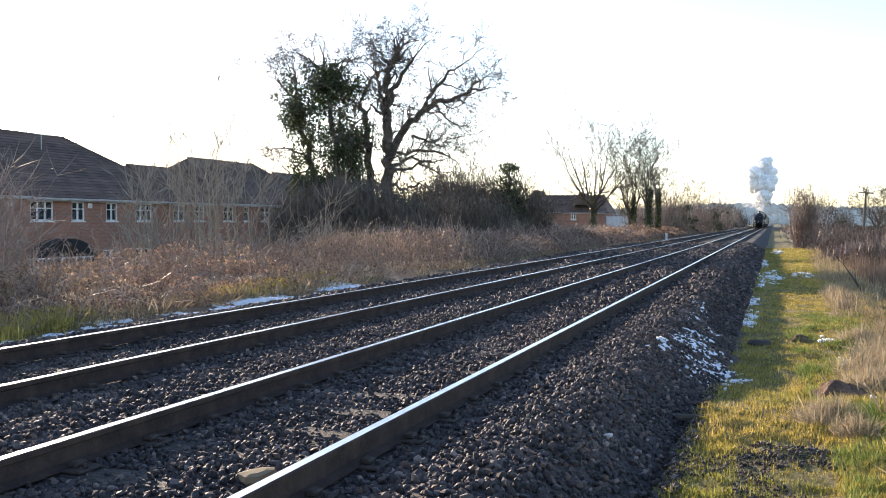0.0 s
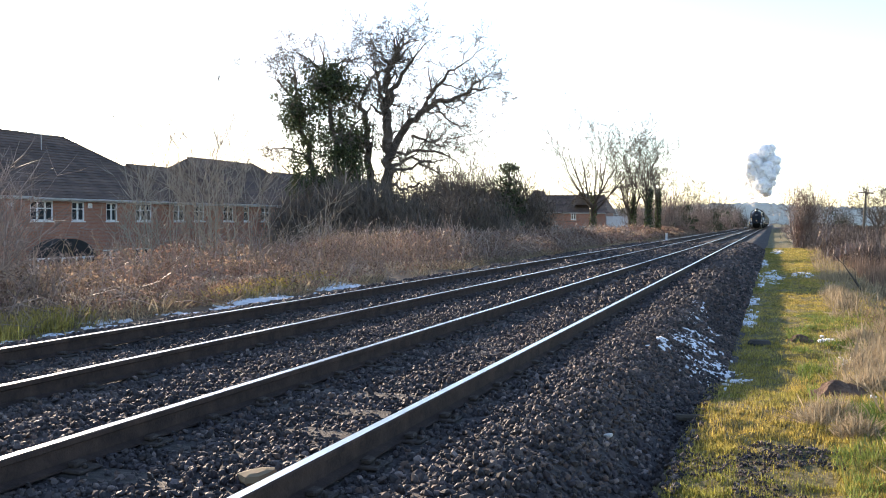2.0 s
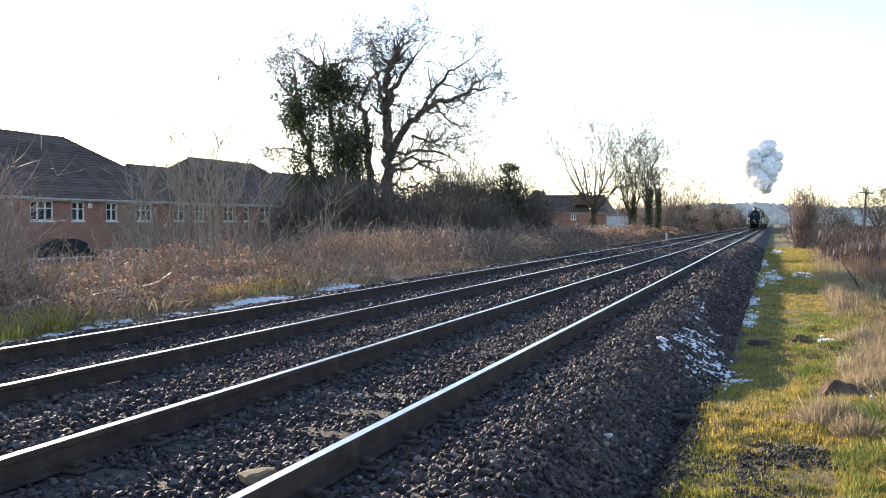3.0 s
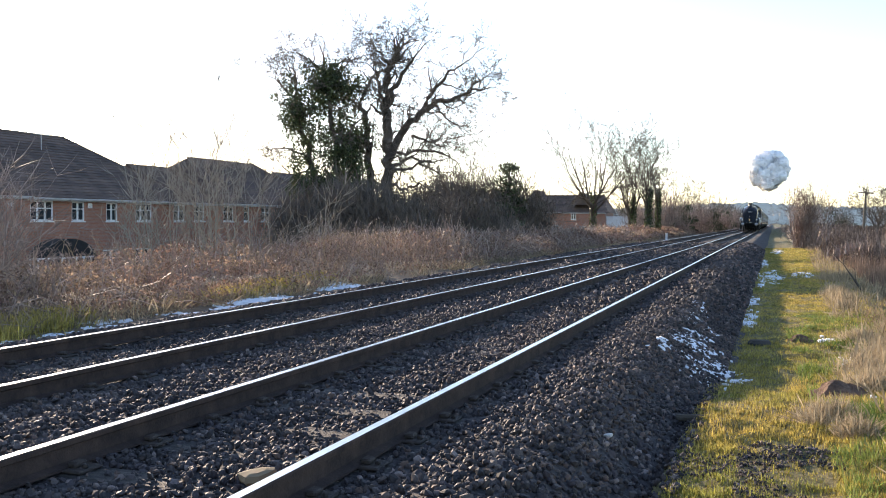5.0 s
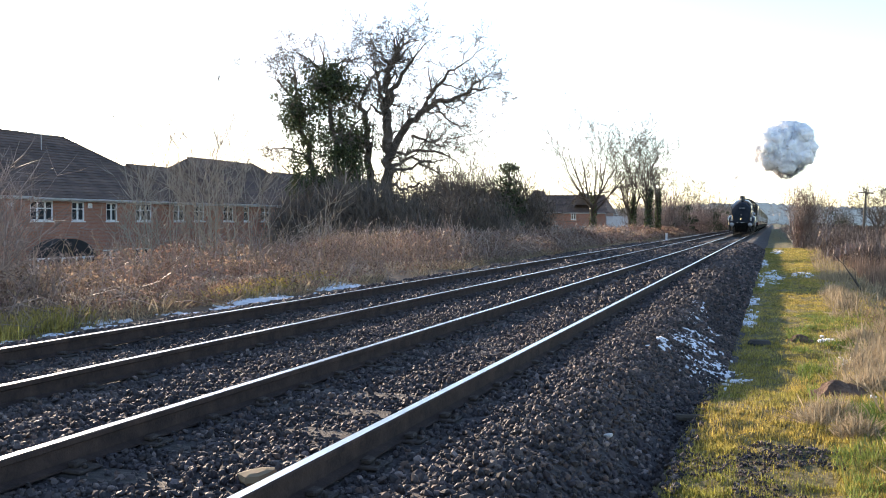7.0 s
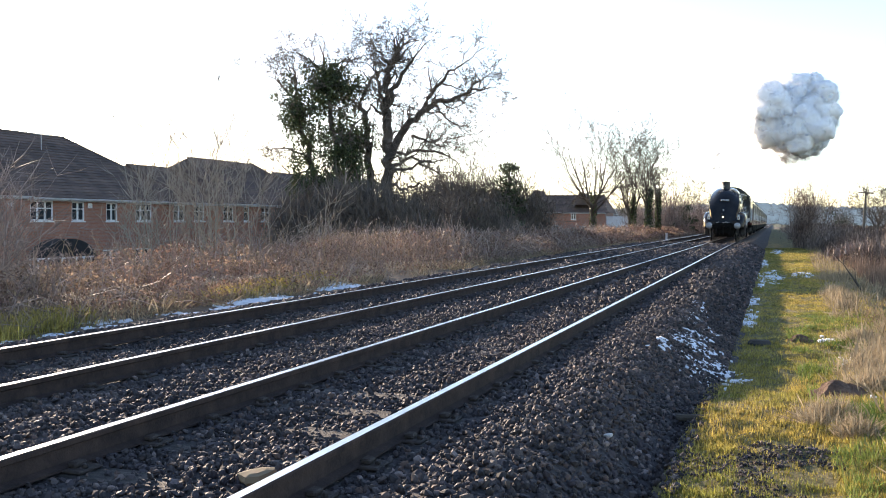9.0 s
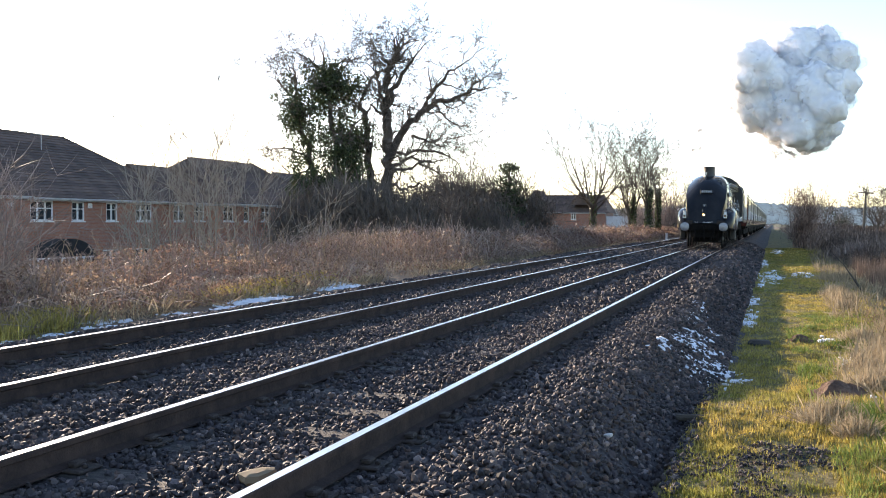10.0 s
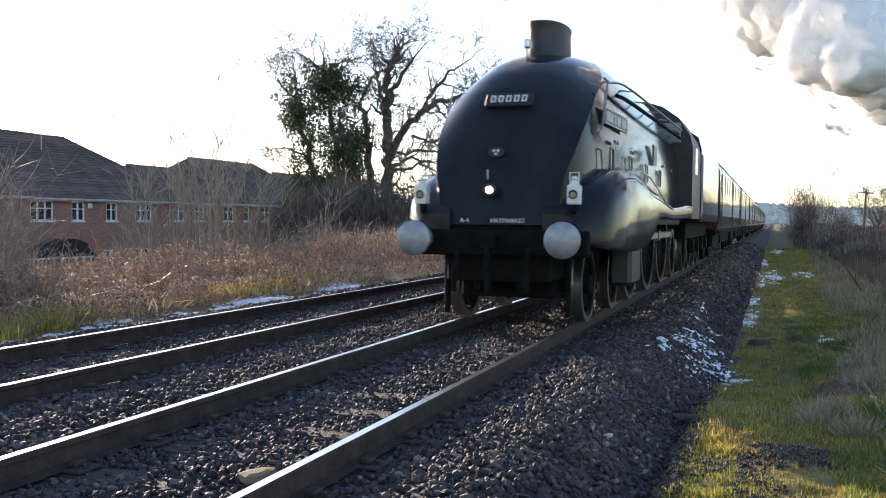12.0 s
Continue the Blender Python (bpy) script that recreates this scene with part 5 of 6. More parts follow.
    r.box(-1.10, 1.10, 0.36, 0.50, 0.86, 1.16, 0.02)
    part("buffer_beam", r, M_FRAME, top)
    for text, x, size in (("A-4", -0.43, 0.075), ("HAYMARKET", -0.06, 0.072)):
        cu = bpy.data.curves.new("beam_lettering", "FONT")
        cu.body, cu.size, cu.extrude = text, size, 0.002
        cu.materials.append(M_LETTER)
        ob = new("beam_lettering", cu)
        ob.parent = top
        ob.matrix_basis = pose(x, 0.412, 1.245, 90)
    for sx in (-1, 1):
        r = Soup()
        r.lathe([(0.0, 0.01), (0.004, 0.12), (0.022, 0.19), (0.035, 0.205), (0.055, 0.205), (0.075, 0.16), (0.09, 0.06), (0.20, 0.06), (0.20, 0.11), (0.34, 0.13)], 28, axis="y")
        soften(part("buffer", r, M_BUFFER, top, "round steel buffer", at=pose(sx * 0.87, 0, 1.06)), 30)
        lamp_part(top, sx * 0.92, 0.42, 1.48)
        r = Soup()
        r.tube([(sx * 0.42, 0.32, 0.95), (sx * 0.42, 0.2, 0.7), (sx * 0.43, 0.22, 0.45)], 0.035, 7)
        part("brake_hose", r, M_FRAME, top)
        r = Soup()
        r.box(sx * 0.76 - 0.03, sx * 0.76 + 0.03, 0.9, 1.0, 0.12, 0.9, 0.01)
        part("guard_iron", r, M_FRAME, top)
    r = Soup()
    r.tube([(0, 0.28, 1.02), (0, 0.1, 1.0), (0.0, 0.08, 0.86), (0, 0.12, 0.62), (0, 0.16, 0.45)], 0.045, 8)
    r.box(-0.09, 0.09, 0.10, 0.3, 0.94, 1.12, 0.02)
    part("coupling", r, M_FRAME, top, "black screw coupling")
    r = Soup()
    r.box(-0.62, 0.62, 0.5, 11.8, 0.55, 1.25, 0.02)
    part("main_frame", r, M_FRAME, top)
    r = Soup()
    r.box(-0.55, 0.55, 1.1, 4.3, 0.35, 0.62, 0.02)
    part("bogie_frame", r, M_FRAME, top)
    # Plates added so that the open gap below the beam stays dark.
    r = Soup()
    r.box(-0.58, 0.58, 0.95, 1.10, 0.34, 0.88, 0.02)
    r.box(-0.30, -0.22, 0.55, 1.0, 0.42, 0.88, 0.02)
    r.box(0.22, 0.30, 0.55, 1.0, 0.42, 0.88, 0.02)
    part("dark_gap_plates", r, M_FRAME, top, "black plates added to darken the gap below the buffer beam")
    wheels_on(top, 0.48, 10, BOGIES, "bogie_wheel")
    wheels_on(top, 1.01, 18, DRIVERS, "driving_wheel")
    wheels_on(top, 0.56, 10, (12.1,), "trailing_wheel")
    for sx in (-1, 1):
        r = Soup()
        r.box(-0.03, 0.03, -2.30, 2.30, -0.06, 0.06, 0.01)
        for y in (-2.21, 0, 2.21):
            r.lathe([(-0.045, 0.10), (0.045, 0.10)], 12, axis="x")
            r.v[-24:] = [(a, b + y, c) for a, b, c in r.v[-24:]]
        rods.append((part("coupling_rod", r, M_STEEL, top, "bright steel coupling rod", at=pose(sx * 0.98, 7.66, 1.01)), sx))
    # cab
    r = Soup()
    rings = []
    for y in (11.0, 11.25, 13.3):
        q = [(1.36, 1.35), (1.36, 2.9), (1.30, 3.15), (1.05, 3.55), (0.7, 3.80), (0.35, 3.91), (0, 3.95)]
        q = q + [(-x, z) for x, z in q[-2::-1]]
        rings.append([(x, y, z) for x, z in q])
    r.loft(rings, True, True)
    soften(part("cab", r, M_SOOT, top, "enclosed cab with arched roof"), 30)
    for sx in (-1, 1):
        r = Soup()
        r.box(min(sx * 1.355, sx * 1.368), max(sx * 1.355, sx * 1.368), 11.7, 12.3, 2.35, 2.95, 0.01)
        part("cab_window", r, M_GLASS, top)
        r = Soup()
        r.box(min(sx * .5, sx * 1.1), max(sx * .5, sx * 1.1), 10.97, 10.995, 3.0, 3.45, 0.01)
        part("spectacle_window", r, M_GLASS, top)
        r = Soup()
        r.tube([(sx * 1.40, 13.2, 1.4), (sx * 1.40, 13.2, 2.9)], 0.018, 6)
        part("cab_handrail", r, M_GRAB, top)
    return top


def tender():
    top = holder("tender", pose(TRACK_NEAR, 10, 0), "high-sided dark blue corridor tender coupled behind the locomotive", "tender")
    r = Soup()
    q = [(1.34, 1.28), (1.36, 1.4), (1.36, 3.05), (1.28, 3.35), (1.05, 3.5), (0.5, 3.58), (0, 3.6)]
    q = q + [(-x, z) for x, z in q[-2::-1]]
    r.loft([[(x, y, z) for x, z in q] for y in (13.6, 13.7, 21.1, 21.2)])
    soften(part("tank", r, M_BLUE, top, "flat-sided tender tank"), 30)
    r = Soup()
    r.box(-1.0, 1.0, 13.7, 21.1, 0.85, 1.27, 0.02)
    part("tender_frame", r, M_FRAME, top)
    r = Soup()
    for y in TENDER_AXLES:
        r.box(0.98, 1.12, y - 0.16, y + 0.16, 0.48, 0.85, 0.03)
        r.box(-1.12, -0.98, y - 0.16, y + 0.16, 0.48, 0.85, 0.03)
    part("axleboxes", r, M_FRAME, top, kind="stuff")
    wheels_on(top, 0.635, 10, TENDER_AXLES, "tender_wheel")
    r = Soup()
    for sx in (-1, 1):
        r.tube([(sx * 1.385, 13.75, 1.5), (sx * 1.385, 13.75, 2.9)], 0.018, 6)
    part("tender_handrail", r, M_GRAB, top)
    return top


def coach():
    """A long main-line carriage; its front end at y = 0."""
    top = holder("railway_carriage", pose(TRACK_NEAR, 40, 0), "maroon main-line carriage with a grey roof and a row of windows", "carriage", "carriages of the train")
    q = [(1.30, 1.05), (1.39, 1.5), (1.40, 2.2), (1.36, 3.0), (1.30, 3.12)]
    ro = [(1.31, 3.11), (1.15, 3.42), (0.9, 3.62), (0.5, 3.77), (0, 3.82)]
    r = Soup()
    r.loft([[(x, y, z) for x, z in q + [(-x, z) for x, z in q[::-1]]] for y in (0, 19.3)])
    part("coach_body", r, M_MAROON, top)
    r = Soup()
    r.loft([[(x, y, z) for x, z in ro + [(-x, z) for x, z in ro[-2::-1]]] for y in (-0.03, 19.33)])
    soften(part("coach_roof", r, M_ROOF, top), 30)
    pane, frame_bar, door = Soup(), Soup(), Soup()
    pane.box(-0.006, 0.006, -0.56, 0.56, -0.40, 0.36, 0.0)
    for a in ((-0.6, 0.6, 0.36, 0.40), (-0.6, 0.6, -0.44, -0.40), (-0.6, -0.56, -0.4, 0.36), (0.56, 0.6, -0.4, 0.36), (-0.56, 0.56, 0.10, 0.13)):
        frame_bar.box(-0.012, 0.012, *a)
    door.box(-0.008, 0.008, -0.36, -0.345, -1.15, 0.85)
    door.box(-0.008, 0.008, 0.345, 0.36, -1.15, 0.85)
    pm, fm, dm = pane.mesh("pane", M_GLASS), frame_bar.mesh("window_frame", M_CREAM), door.mesh("door_seam", M_PLATE)
    for sx in (-1, 1):
        for k in range(9):
            y = 2.1 + k * 1.88
            p = part("coach_window", pm, None, top, at=pose(sx * 1.392, y, 2.55))
            part("window_frame", fm, None, p)
        for y in (0.8, 9.66, 18.5):
            part("coach_door", dm, None, top, at=pose(sx * 1.402, y, 2.3))
        r = Soup()
        r.box(min(sx * 1.398, sx * 1.408), max(sx * 1.398, sx * 1.408), 0, 19.3, 1.98, 2.02)
        r.box(min(sx * 1.365, sx * 1.38), max(sx * 1.365, sx * 1.38), 0, 19.3, 3.03, 3.07)
        part("waist_lining", r, M_CREAM, top)
        r = Soup()
        r.box(min(sx * 1.2, sx * 1.38), max(sx * 1.2, sx * 1.38), 0.3, 19.0, 0.92, 0.98)
        part("step_board", r, M_FRAME, top)
    r = Soup()
    r.box(-1.1, 1.1, 6.0, 13.0, 0.45, 1.05, 0.05)
    r.box(-1.25, 1.25, 0.1, 19.2, 0.85, 1.06)
    part("underframe", r, M_FRAME, top)
    for y in (2.7, 16.6):
        r = Soup()
        r.box(-1.12, 1.12, y - 1.9, y + 1.9, 0.45, 0.85, 0.04)
        part("bogie", r, M_FRAME, top)
        for yy in (-1.3, 1.3):
            for sx in (-1, 1):
                rr = Soup()
                rr.lathe([(-0.07, 0.05), (-0.07, 0.46), (0.05, 0.46), (0.07, 0.48), (0.07, 0.05)], 20)
                part("coach_wheel", rr, M_FRAME, top, at=pose(sx * 0.75, y + yy, 0.46))
    r = Soup()
    r.box(-0.5, 0.5, 19.3, 19.75, 1.1, 3.2, 0.03)
    part("gangway_bellows", r, M_FRAME, top)
    return top


LOCO = locomotive()
TENDER = tender()
first = coach()
COACHES = [first] + [copy_thing(first, pose(TRACK_NEAR, 40 + 19.8 * k, 0)) for k in range(1, 9)]


# ---------------------------------------------------------------- smoke and steam
def smoke_material(name, colour, clear, spread=0.22, scale=1.1):
    m = bpy.data.materials.new(name)
    m.use_nodes = True
    n, l = m.node_tree.nodes, m.node_tree.links
    df = n["Principled BSDF"]
    tr, tp = n.new("ShaderNodeBsdfTranslucent"), n.new("ShaderNodeBsdfTransparent")
    df.inputs["Base Color"].default_value = tr.inputs["Color"].default_value = (*colour, 1)
    df.inputs["Roughness"].default_value, df.inputs["Specular IOR Level"].default_value = 1.0, 0.0
    a, b = n.new("ShaderNodeMixShader"), n.new("ShaderNodeMixShader")
    a.inputs["Fac"].default_value = 0.76
    l.new(df.outputs[0], a.inputs[1])
    l.new(tr.outputs[0], a.inputs[2])
    co, ns, mr = n.new("ShaderNodeTexCoord"), n.new("ShaderNodeTexNoise"), n.new("ShaderNodeMapRange")
    ns.inputs["Scale"].default_value, ns.inputs["Detail"].default_value = scale, 3
    l.new(co.outputs["Object"], ns.inputs["Vector"])
    l.new(ns.outputs["Fac"], mr.inputs["Value"])
    mr.inputs["From Min"].default_value, mr.inputs["From Max"].default_value = 0.25, 0.72
    mr.inputs["To Min"].default_value, mr.inputs["To Max"].default_value = max(0, clear - spread), min(1, clear + spread)
    l.new(mr.outputs["Result"], b.inputs["Fac"])
    l.new(a.outputs[0], b.inputs[1])
    l.new(tp.outputs[0], b.inputs[2])
    l.new(b.outputs[0], n["Material Output"].inputs["Surface"])
    return m


M_SMOKE = bpy.data.materials.new("dense_smoke")
M_SMOKE.use_nodes = True
_b = M_SMOKE.node_tree.nodes["Principled BSDF"]
_b.inputs["Base Color"].default_value = (0.93, 0.955, 0.985, 1)
_b.inputs["Roughness"].default_value, _b.inputs["Specular IOR Level"].default_value = 1.0, 0.0
_b.inputs["Subsurface Weight"].default_value, _b.inputs["Subsurface Scale"].default_value = 1.0, 0.9
_b.inputs["Subsurface Radius"].default_value = (1.0, 1.0, 1.0)
M_WISP = smoke_material("wispy_smoke", (0.93, 0.95, 0.985), 0.84, 0.15, 0.9)
M_STEAM = smoke_material("thin_steam", (0.95, 0.95, 0.95), 0.9, 0.09, 5.0)


def billow(radius, seed, detail=5, lumps=18, rough=0.1, mat=None):
    """A rounded lump of smoke: smaller swellings melted into one another, with finer curls on them."""
    bm = bmesh.new()
    bmesh.ops.create_icosphere(bm, subdivisions=detail, radius=1.0)
    d = np.array([v.co.normalized()[:] for v in bm.verts])
    rng = np.random.RandomState(int(seed * 10) + 1)
    sharp, total = 11.0, np.exp(11.0 * np.full(len(d), 0.58))
    for k in range(lumps):
        c = rng.normal(size=3)
        c *= rng.uniform(0.45, 0.72) / np.linalg.norm(c)
        a, along = rng.uniform(0.22, 0.5), d @ c
        hit = a * a - c @ c + along ** 2
        out = np.where((hit > 0) & (along > 0), along + np.sqrt(np.maximum(hit, 0)), 0.4)
        total += np.exp(sharp * out)
    out = np.log(total) / sharp
    off = Vector((seed * 3.1, seed * 1.7, 0))
    for v, q, r in zip(bm.verts, d, out):
        p = Vector(q) * r
        h = (abs(noise.noise(p * 3.0 + off)) - 0.2) + 0.5 * (abs(noise.noise(p * 6.5 + off)) - 0.2) + 0.25 * noise.noise(p * 14 + off)
        v.co = p * radius * (1 + rough * 1.8 * h)
    me = bpy.data.meshes.new("puff")
    bm.to_mesh(me)
    bm.free()
    me.polygons.foreach_set("use_smooth", [True] * len(me.polygons))
    me.materials.append(mat or M_SMOKE)
    return me


random.seed(11)
np.random.seed(11)
PLUME = holder("smoke_plume", pose(0, 50, 9), "billowing white and blue-grey smoke trailing from the locomotive", "smoke")
puffs = []
for k, (x, y, z, r) in enumerate(((0.0, 0.0, 0.1, 2.6), (0.5, 0.5, 0.55, 2.3), (-0.45, -0.2, 0.5, 2.1), (0.6, -0.3, -0.05, 2.0), (-0.5, 0.4, -0.1, 1.9), (0.15, -0.4, -0.6, 1.8), (1.0, 0.2, 0.7, 1.6), (0.1, 0.1, 1.1, 1.8), (-0.8, 0.1, 0.35, 1.4), (0.95, -0.1, 0.1, 1.5), (0.55, 0.0, -0.45, 1.5), (0.6, 0.3, 1.15, 1.2), (0.45, 0.1, -0.95, 1.1))):
    at = Vector((x, y, z))
    p = part("puff", billow(r, k * 0.77 + 1), None, PLUME, at=pose(*(at * 2.8)))
    part("veil", billow(r * 1.08, k * 0.77 + 1.5, 4, 18, 0.22, M_WISP), None, p)
    puffs.append((p, at, random.uniform(-2, 2), random.uniform(0, 6.28)))
for k in range(4):
    at = Vector((random.uniform(-1.3, -0.6), random.uniform(-0.4, 0.8), random.uniform(-0.6, 1.1)))
    p = part("wisp", billow(random.uniform(0.8, 1.4), k * 1.9 + 90, 4, 12, 0.45, M_WISP), None, PLUME, at=pose(*(at * 2.8)))
    puffs.append((p, at, random.uniform(-4, 4), random.uniform(0, 6.28)))
for k in range(3):
    at = Vector((random.uniform(-0.4, 0.1), random.uniform(-0.2, 0.5), -0.95 - k * 0.2))
    p = part("wisp", billow(1.0 - k * 0.1, k * 1.3 + 40, 4, 12, 0.45, M_WISP), None, PLUME, at=pose(*(at * 2.8)))
    puffs.append((p, at, random.uniform(-8, 8), random.uniform(0, 6.28)))

REMNANTS = holder("drifting_smoke", pose(-10, 245, 8), "thin old smoke drifting away beyond the line", "smoke")
for k in range(8):
    at = (random.gauss(0, 3.0), random.gauss(0, 3), random.gauss(0, 1.8))
    part("wisp", billow(random.uniform(1.6, 3.0), k + 70, 4, 14, 0.45, M_WISP), None, REMNANTS, at=pose(*at))

STEAM = holder("leaking_steam", pose(TRACK_NEAR, 10, 0), "thin white steam leaking beside the cylinders", "steam")
for x, y, z, r in ((1.12, 3.2, 2.12, 0.26), (1.2, 3.9, 2.02, 0.3), (-0.22, 2.45, 3.66, 0.14), (-0.9, 4.6, 5.4, 0.7), (-0.7, 4.0, 4.7, 0.45), (-1.2, 5.4, 6.3, 0.8)):
    part("wisp", billow(r, x + y * 3 + z, 4, 10, 0.6, M_STEAM), None, STEAM, at=pose(x, y, z))


def drift_smoke():
    """The plume follows the engine, rises, leans off and spreads."""
    rows = [(0.0, -3.0, 14, 10.4), (1.5, -2.7, 14, 11.2), (3.0, -2.4, 14, 11.0), (4.8, -1.4, 14, 8.6), (5.6, -0.3, 14, 9.5), (6.5, 0.6, 14, 9.4), (7.2, 0.9, 14.5, 9.3), (8.8, 1.1, 15, 9.2),
            (9.5, 1.0, 15, 9.1), (10.2, 0.5, 15, 8.6), (11.0, 0.9, 15, 8.3), (11.5, 1.6, 15.5, 8.6), (12.0, 1.5, 16, 7.8)]
    walk(PLUME, [(t, pose(x, front(t) + back, z)) for t, x, back, z in rows])
    reach = [(0, 2.6), (3, 2.4), (4.8, 1.6), (6.5, 1.9), (8.8, 2.2), (9.5, 2.45), (10.2, 2.9), (11, 3.2), (12, 3.3)]
    tall = [(0, 1.7), (3, 1.45), (4.8, 1.0), (12, 1.0)]
    for p, at, spin, ph in puffs:
        r = []
        for k in range(13):
            t = float(k)
            d = across(t, reach)
            sway = Vector((math.sin(t * 0.7 + ph), math.cos(t * 0.6 + ph), math.sin(t * 0.5 + 2 * ph))) * 0.22
            r.append((t, pose(at.x * d + sway.x, at.y * d + sway.y, at.z * d * across(t, tall) + sway.z, spin * t, spin * 0.6 * t, spin * 0.8 * t)))
        walk(p, r)
    walk(REMNANTS, [(0.0, pose(-10, 245, 8.4)), (3.0, pose(-11, 250, 10.0)), (7.0, pose(-9, 265, 17.0)), (12.0, pose(18, 290, 37.0))])
    walk(STEAM, [(k * 0.5, pose(TRACK_NEAR, front(k * 0.5), 0)) for k in range(25)])


# ---------------------------------------------------------------- snow, stones and small things on the ground
def snow_patch(x, y, wide, long, seed, label, level=None, cut=0.24, fine=0.03):
    """A ragged thin remnant of snow lying between the stones and the grass."""
    top = level or land
    s = Soup()
    nx, ny = int(wide / fine), int(long / (fine * 1.6))
    ids = {}

    def corner(i, j):
        if (i, j) not in ids:
            a, b = x + (i / nx - 0.5) * wide, y + (j / ny - 0.5) * long
            ids[(i, j)] = len(s.v)
            s.v.append((a - x, b - y, top(a, b) + 0.016 + 0.03 * lump(a, b, 9, seed)))
        return ids[(i, j)]
    for i in range(nx):
        for j in range(ny):
            a, b = (i + 0.5) / nx * 2 - 1, (j + 0.5) / ny * 2 - 1
            m = 0.42 - (a * a + b * b) + 0.9 * lump(x + a * wide / 2, y + b * long / 2, 2.6, seed) + 0.75 * lump(x + a * wide / 2, y + b * long / 2, 8, seed + 3) + 0.6 * lump(x + a * wide / 2, y + b * long / 2, 17, seed + 5)
            if m > cut:
                s.f.append((corner(i, j), corner(i + 1, j), corner(i + 1, j + 1), corner(i, j + 1)))
                s.m.append(0)
    # turned-down rim gives the patch its thickness
    edges = {}
    for f in s.f:
        for a, b in zip(f, f[1:] + f[:1]):
            edges[(a, b)] = True
    for (a, b) in [e for e in edges if (e[1], e[0]) not in edges]:
        k = len(s.v)
        s.v += [(s.v[b][0], s.v[b][1], s.v[b][2] - 0.06), (s.v[a][0], s.v[a][1], s.v[a][2] - 0.06)]
        s.f.append((b, a, k + 1, k))
        s.m.append(0)
    if s.f:
        thing("snow_patch", s, M_SNOW, label, "snow", "patches of old snow", "stuff", smooth=True, at=pose(x, y, 0))


def low(x, y):
    return max(land(x, y), bed(x, y) if -9.5 < x < -0.45 else -9)


for k, (x, y, w, l) in enumerate(((-9.75, 11.6, 0.7, 2.2), (-9.6, 13.0, 0.5, 2.0), (-9.65, 14.9, 0.9, 2.6), (-10.2, 14.2, 0.5, 1.2), (-9.8, 17.6, 1.1, 3.0), (-9.7, 19.0, 0.7, 2.0), (-10.1, 21.2, 1.3, 3.4), (-9.6, 9.8, 0.6, 1.8), (-9.9, 16.2, 1.2, 2.6), (-10.6, 18.4, 1.0, 2.2), (-10.4, 12.6, 0.8, 1.6))):
    snow_patch(x, y, w, l, k * 1.7, "thin patch of old snow at the verge foot", low)
for k, (x, y, w, l) in enumerate(((-0.66, 11.3, 1.0, 2.6), (-0.85, 12.4, 0.9, 2.6), (-0.95, 13.8, 0.6, 2.2), (-0.36, 18.5, 0.36, 4.5), (-0.40, 22.6, 0.4, 4.0), (-0.10, 33.4, 1.0, 9), (0.95, 34.5, 0.8, 4.5), (-0.35, 44, 0.5, 9), (0.85, 15.6, 0.6, 1.8), (0.95, 13.0, 0.35, 1.2),
                                  (0.86, 9.4, 0.22, 0.5), (0.98, 9.9, 0.22, 0.5), (0.95, 6.9, 0.2, 0.6), (-1.15, 16, 0.5, 5), (-1.2, 11.0, 0.35, 1.2), (0.3, 62, 0.9, 12), (-0.3, 29, 0.3, 4))):
    snow_patch(x, y, w, l, 40 + k * 1.7, "thin patch of old snow beside the path", low, fine=0.03 if y < 14 else 0.06)

BROWN, PALE = (-2.63, 4.43), (-1.05, 6.46)
# turned earth mound, short log and stone stumps on the path
for x, y, w, h, label in ((0.62, 9.8, 0.30, 0.16, "small mound of turned brown earth on the path"), (0.78, 10.3, 0.24, 0.12, "small mound of turned brown earth on the path"), (0.42, 15.2, 0.22, 0.09, "low brown molehill in the grass")):
    s = Soup()
    rings = []
    for k in range(10):
        t = k / 9
        rings.append([(math.cos(a) * w * (1 - t) * (1 + 0.3 * lump(math.cos(a) * 2, math.sin(a) * 2, 1, k + x)), math.sin(a) * w * (1 - t) * (1 + 0.3 * lump(math.cos(a), math.sin(a), 2, k)),
                       -0.05 + (h + 0.05) * math.sin(t * 1.57) + 0.03 * lump(math.cos(a) * (1 - t), math.sin(a) * (1 - t), 4, x) + 0.012 * lump(math.cos(a) * (1 - t), math.sin(a) * (1 - t), 12, x)) for a in np.linspace(0, 6.283, 18)[:-1]])
    s.loft(rings)
    thing("earth_mound", s, M_MOUND, label, "mound", at=pose(x, y, land(x, y)))
s = Soup()
s.tube([(-0.16, 0, 0.03), (0.0, 0.01, 0.035), (0.16, 0.0, 0.03)], [0.03, 0.034, 0.03], 8, True)
thing("rotten_log", s, M_BARK, "short dark rotten log at the ballast edge", "log", at=pose(-0.58, 8.0, low(-0.58, 8.0)))
s = Soup()
s.box(-0.16, 0.16, -0.12, 0.12, -0.1, 0.09, 0.04)
thing("stone_block", s, M_SLEEPER, "low mossy stone block beside the path", "stone", at=pose(-0.16, 14.7, land(-0.16, 14.7), 0, 0, 20))
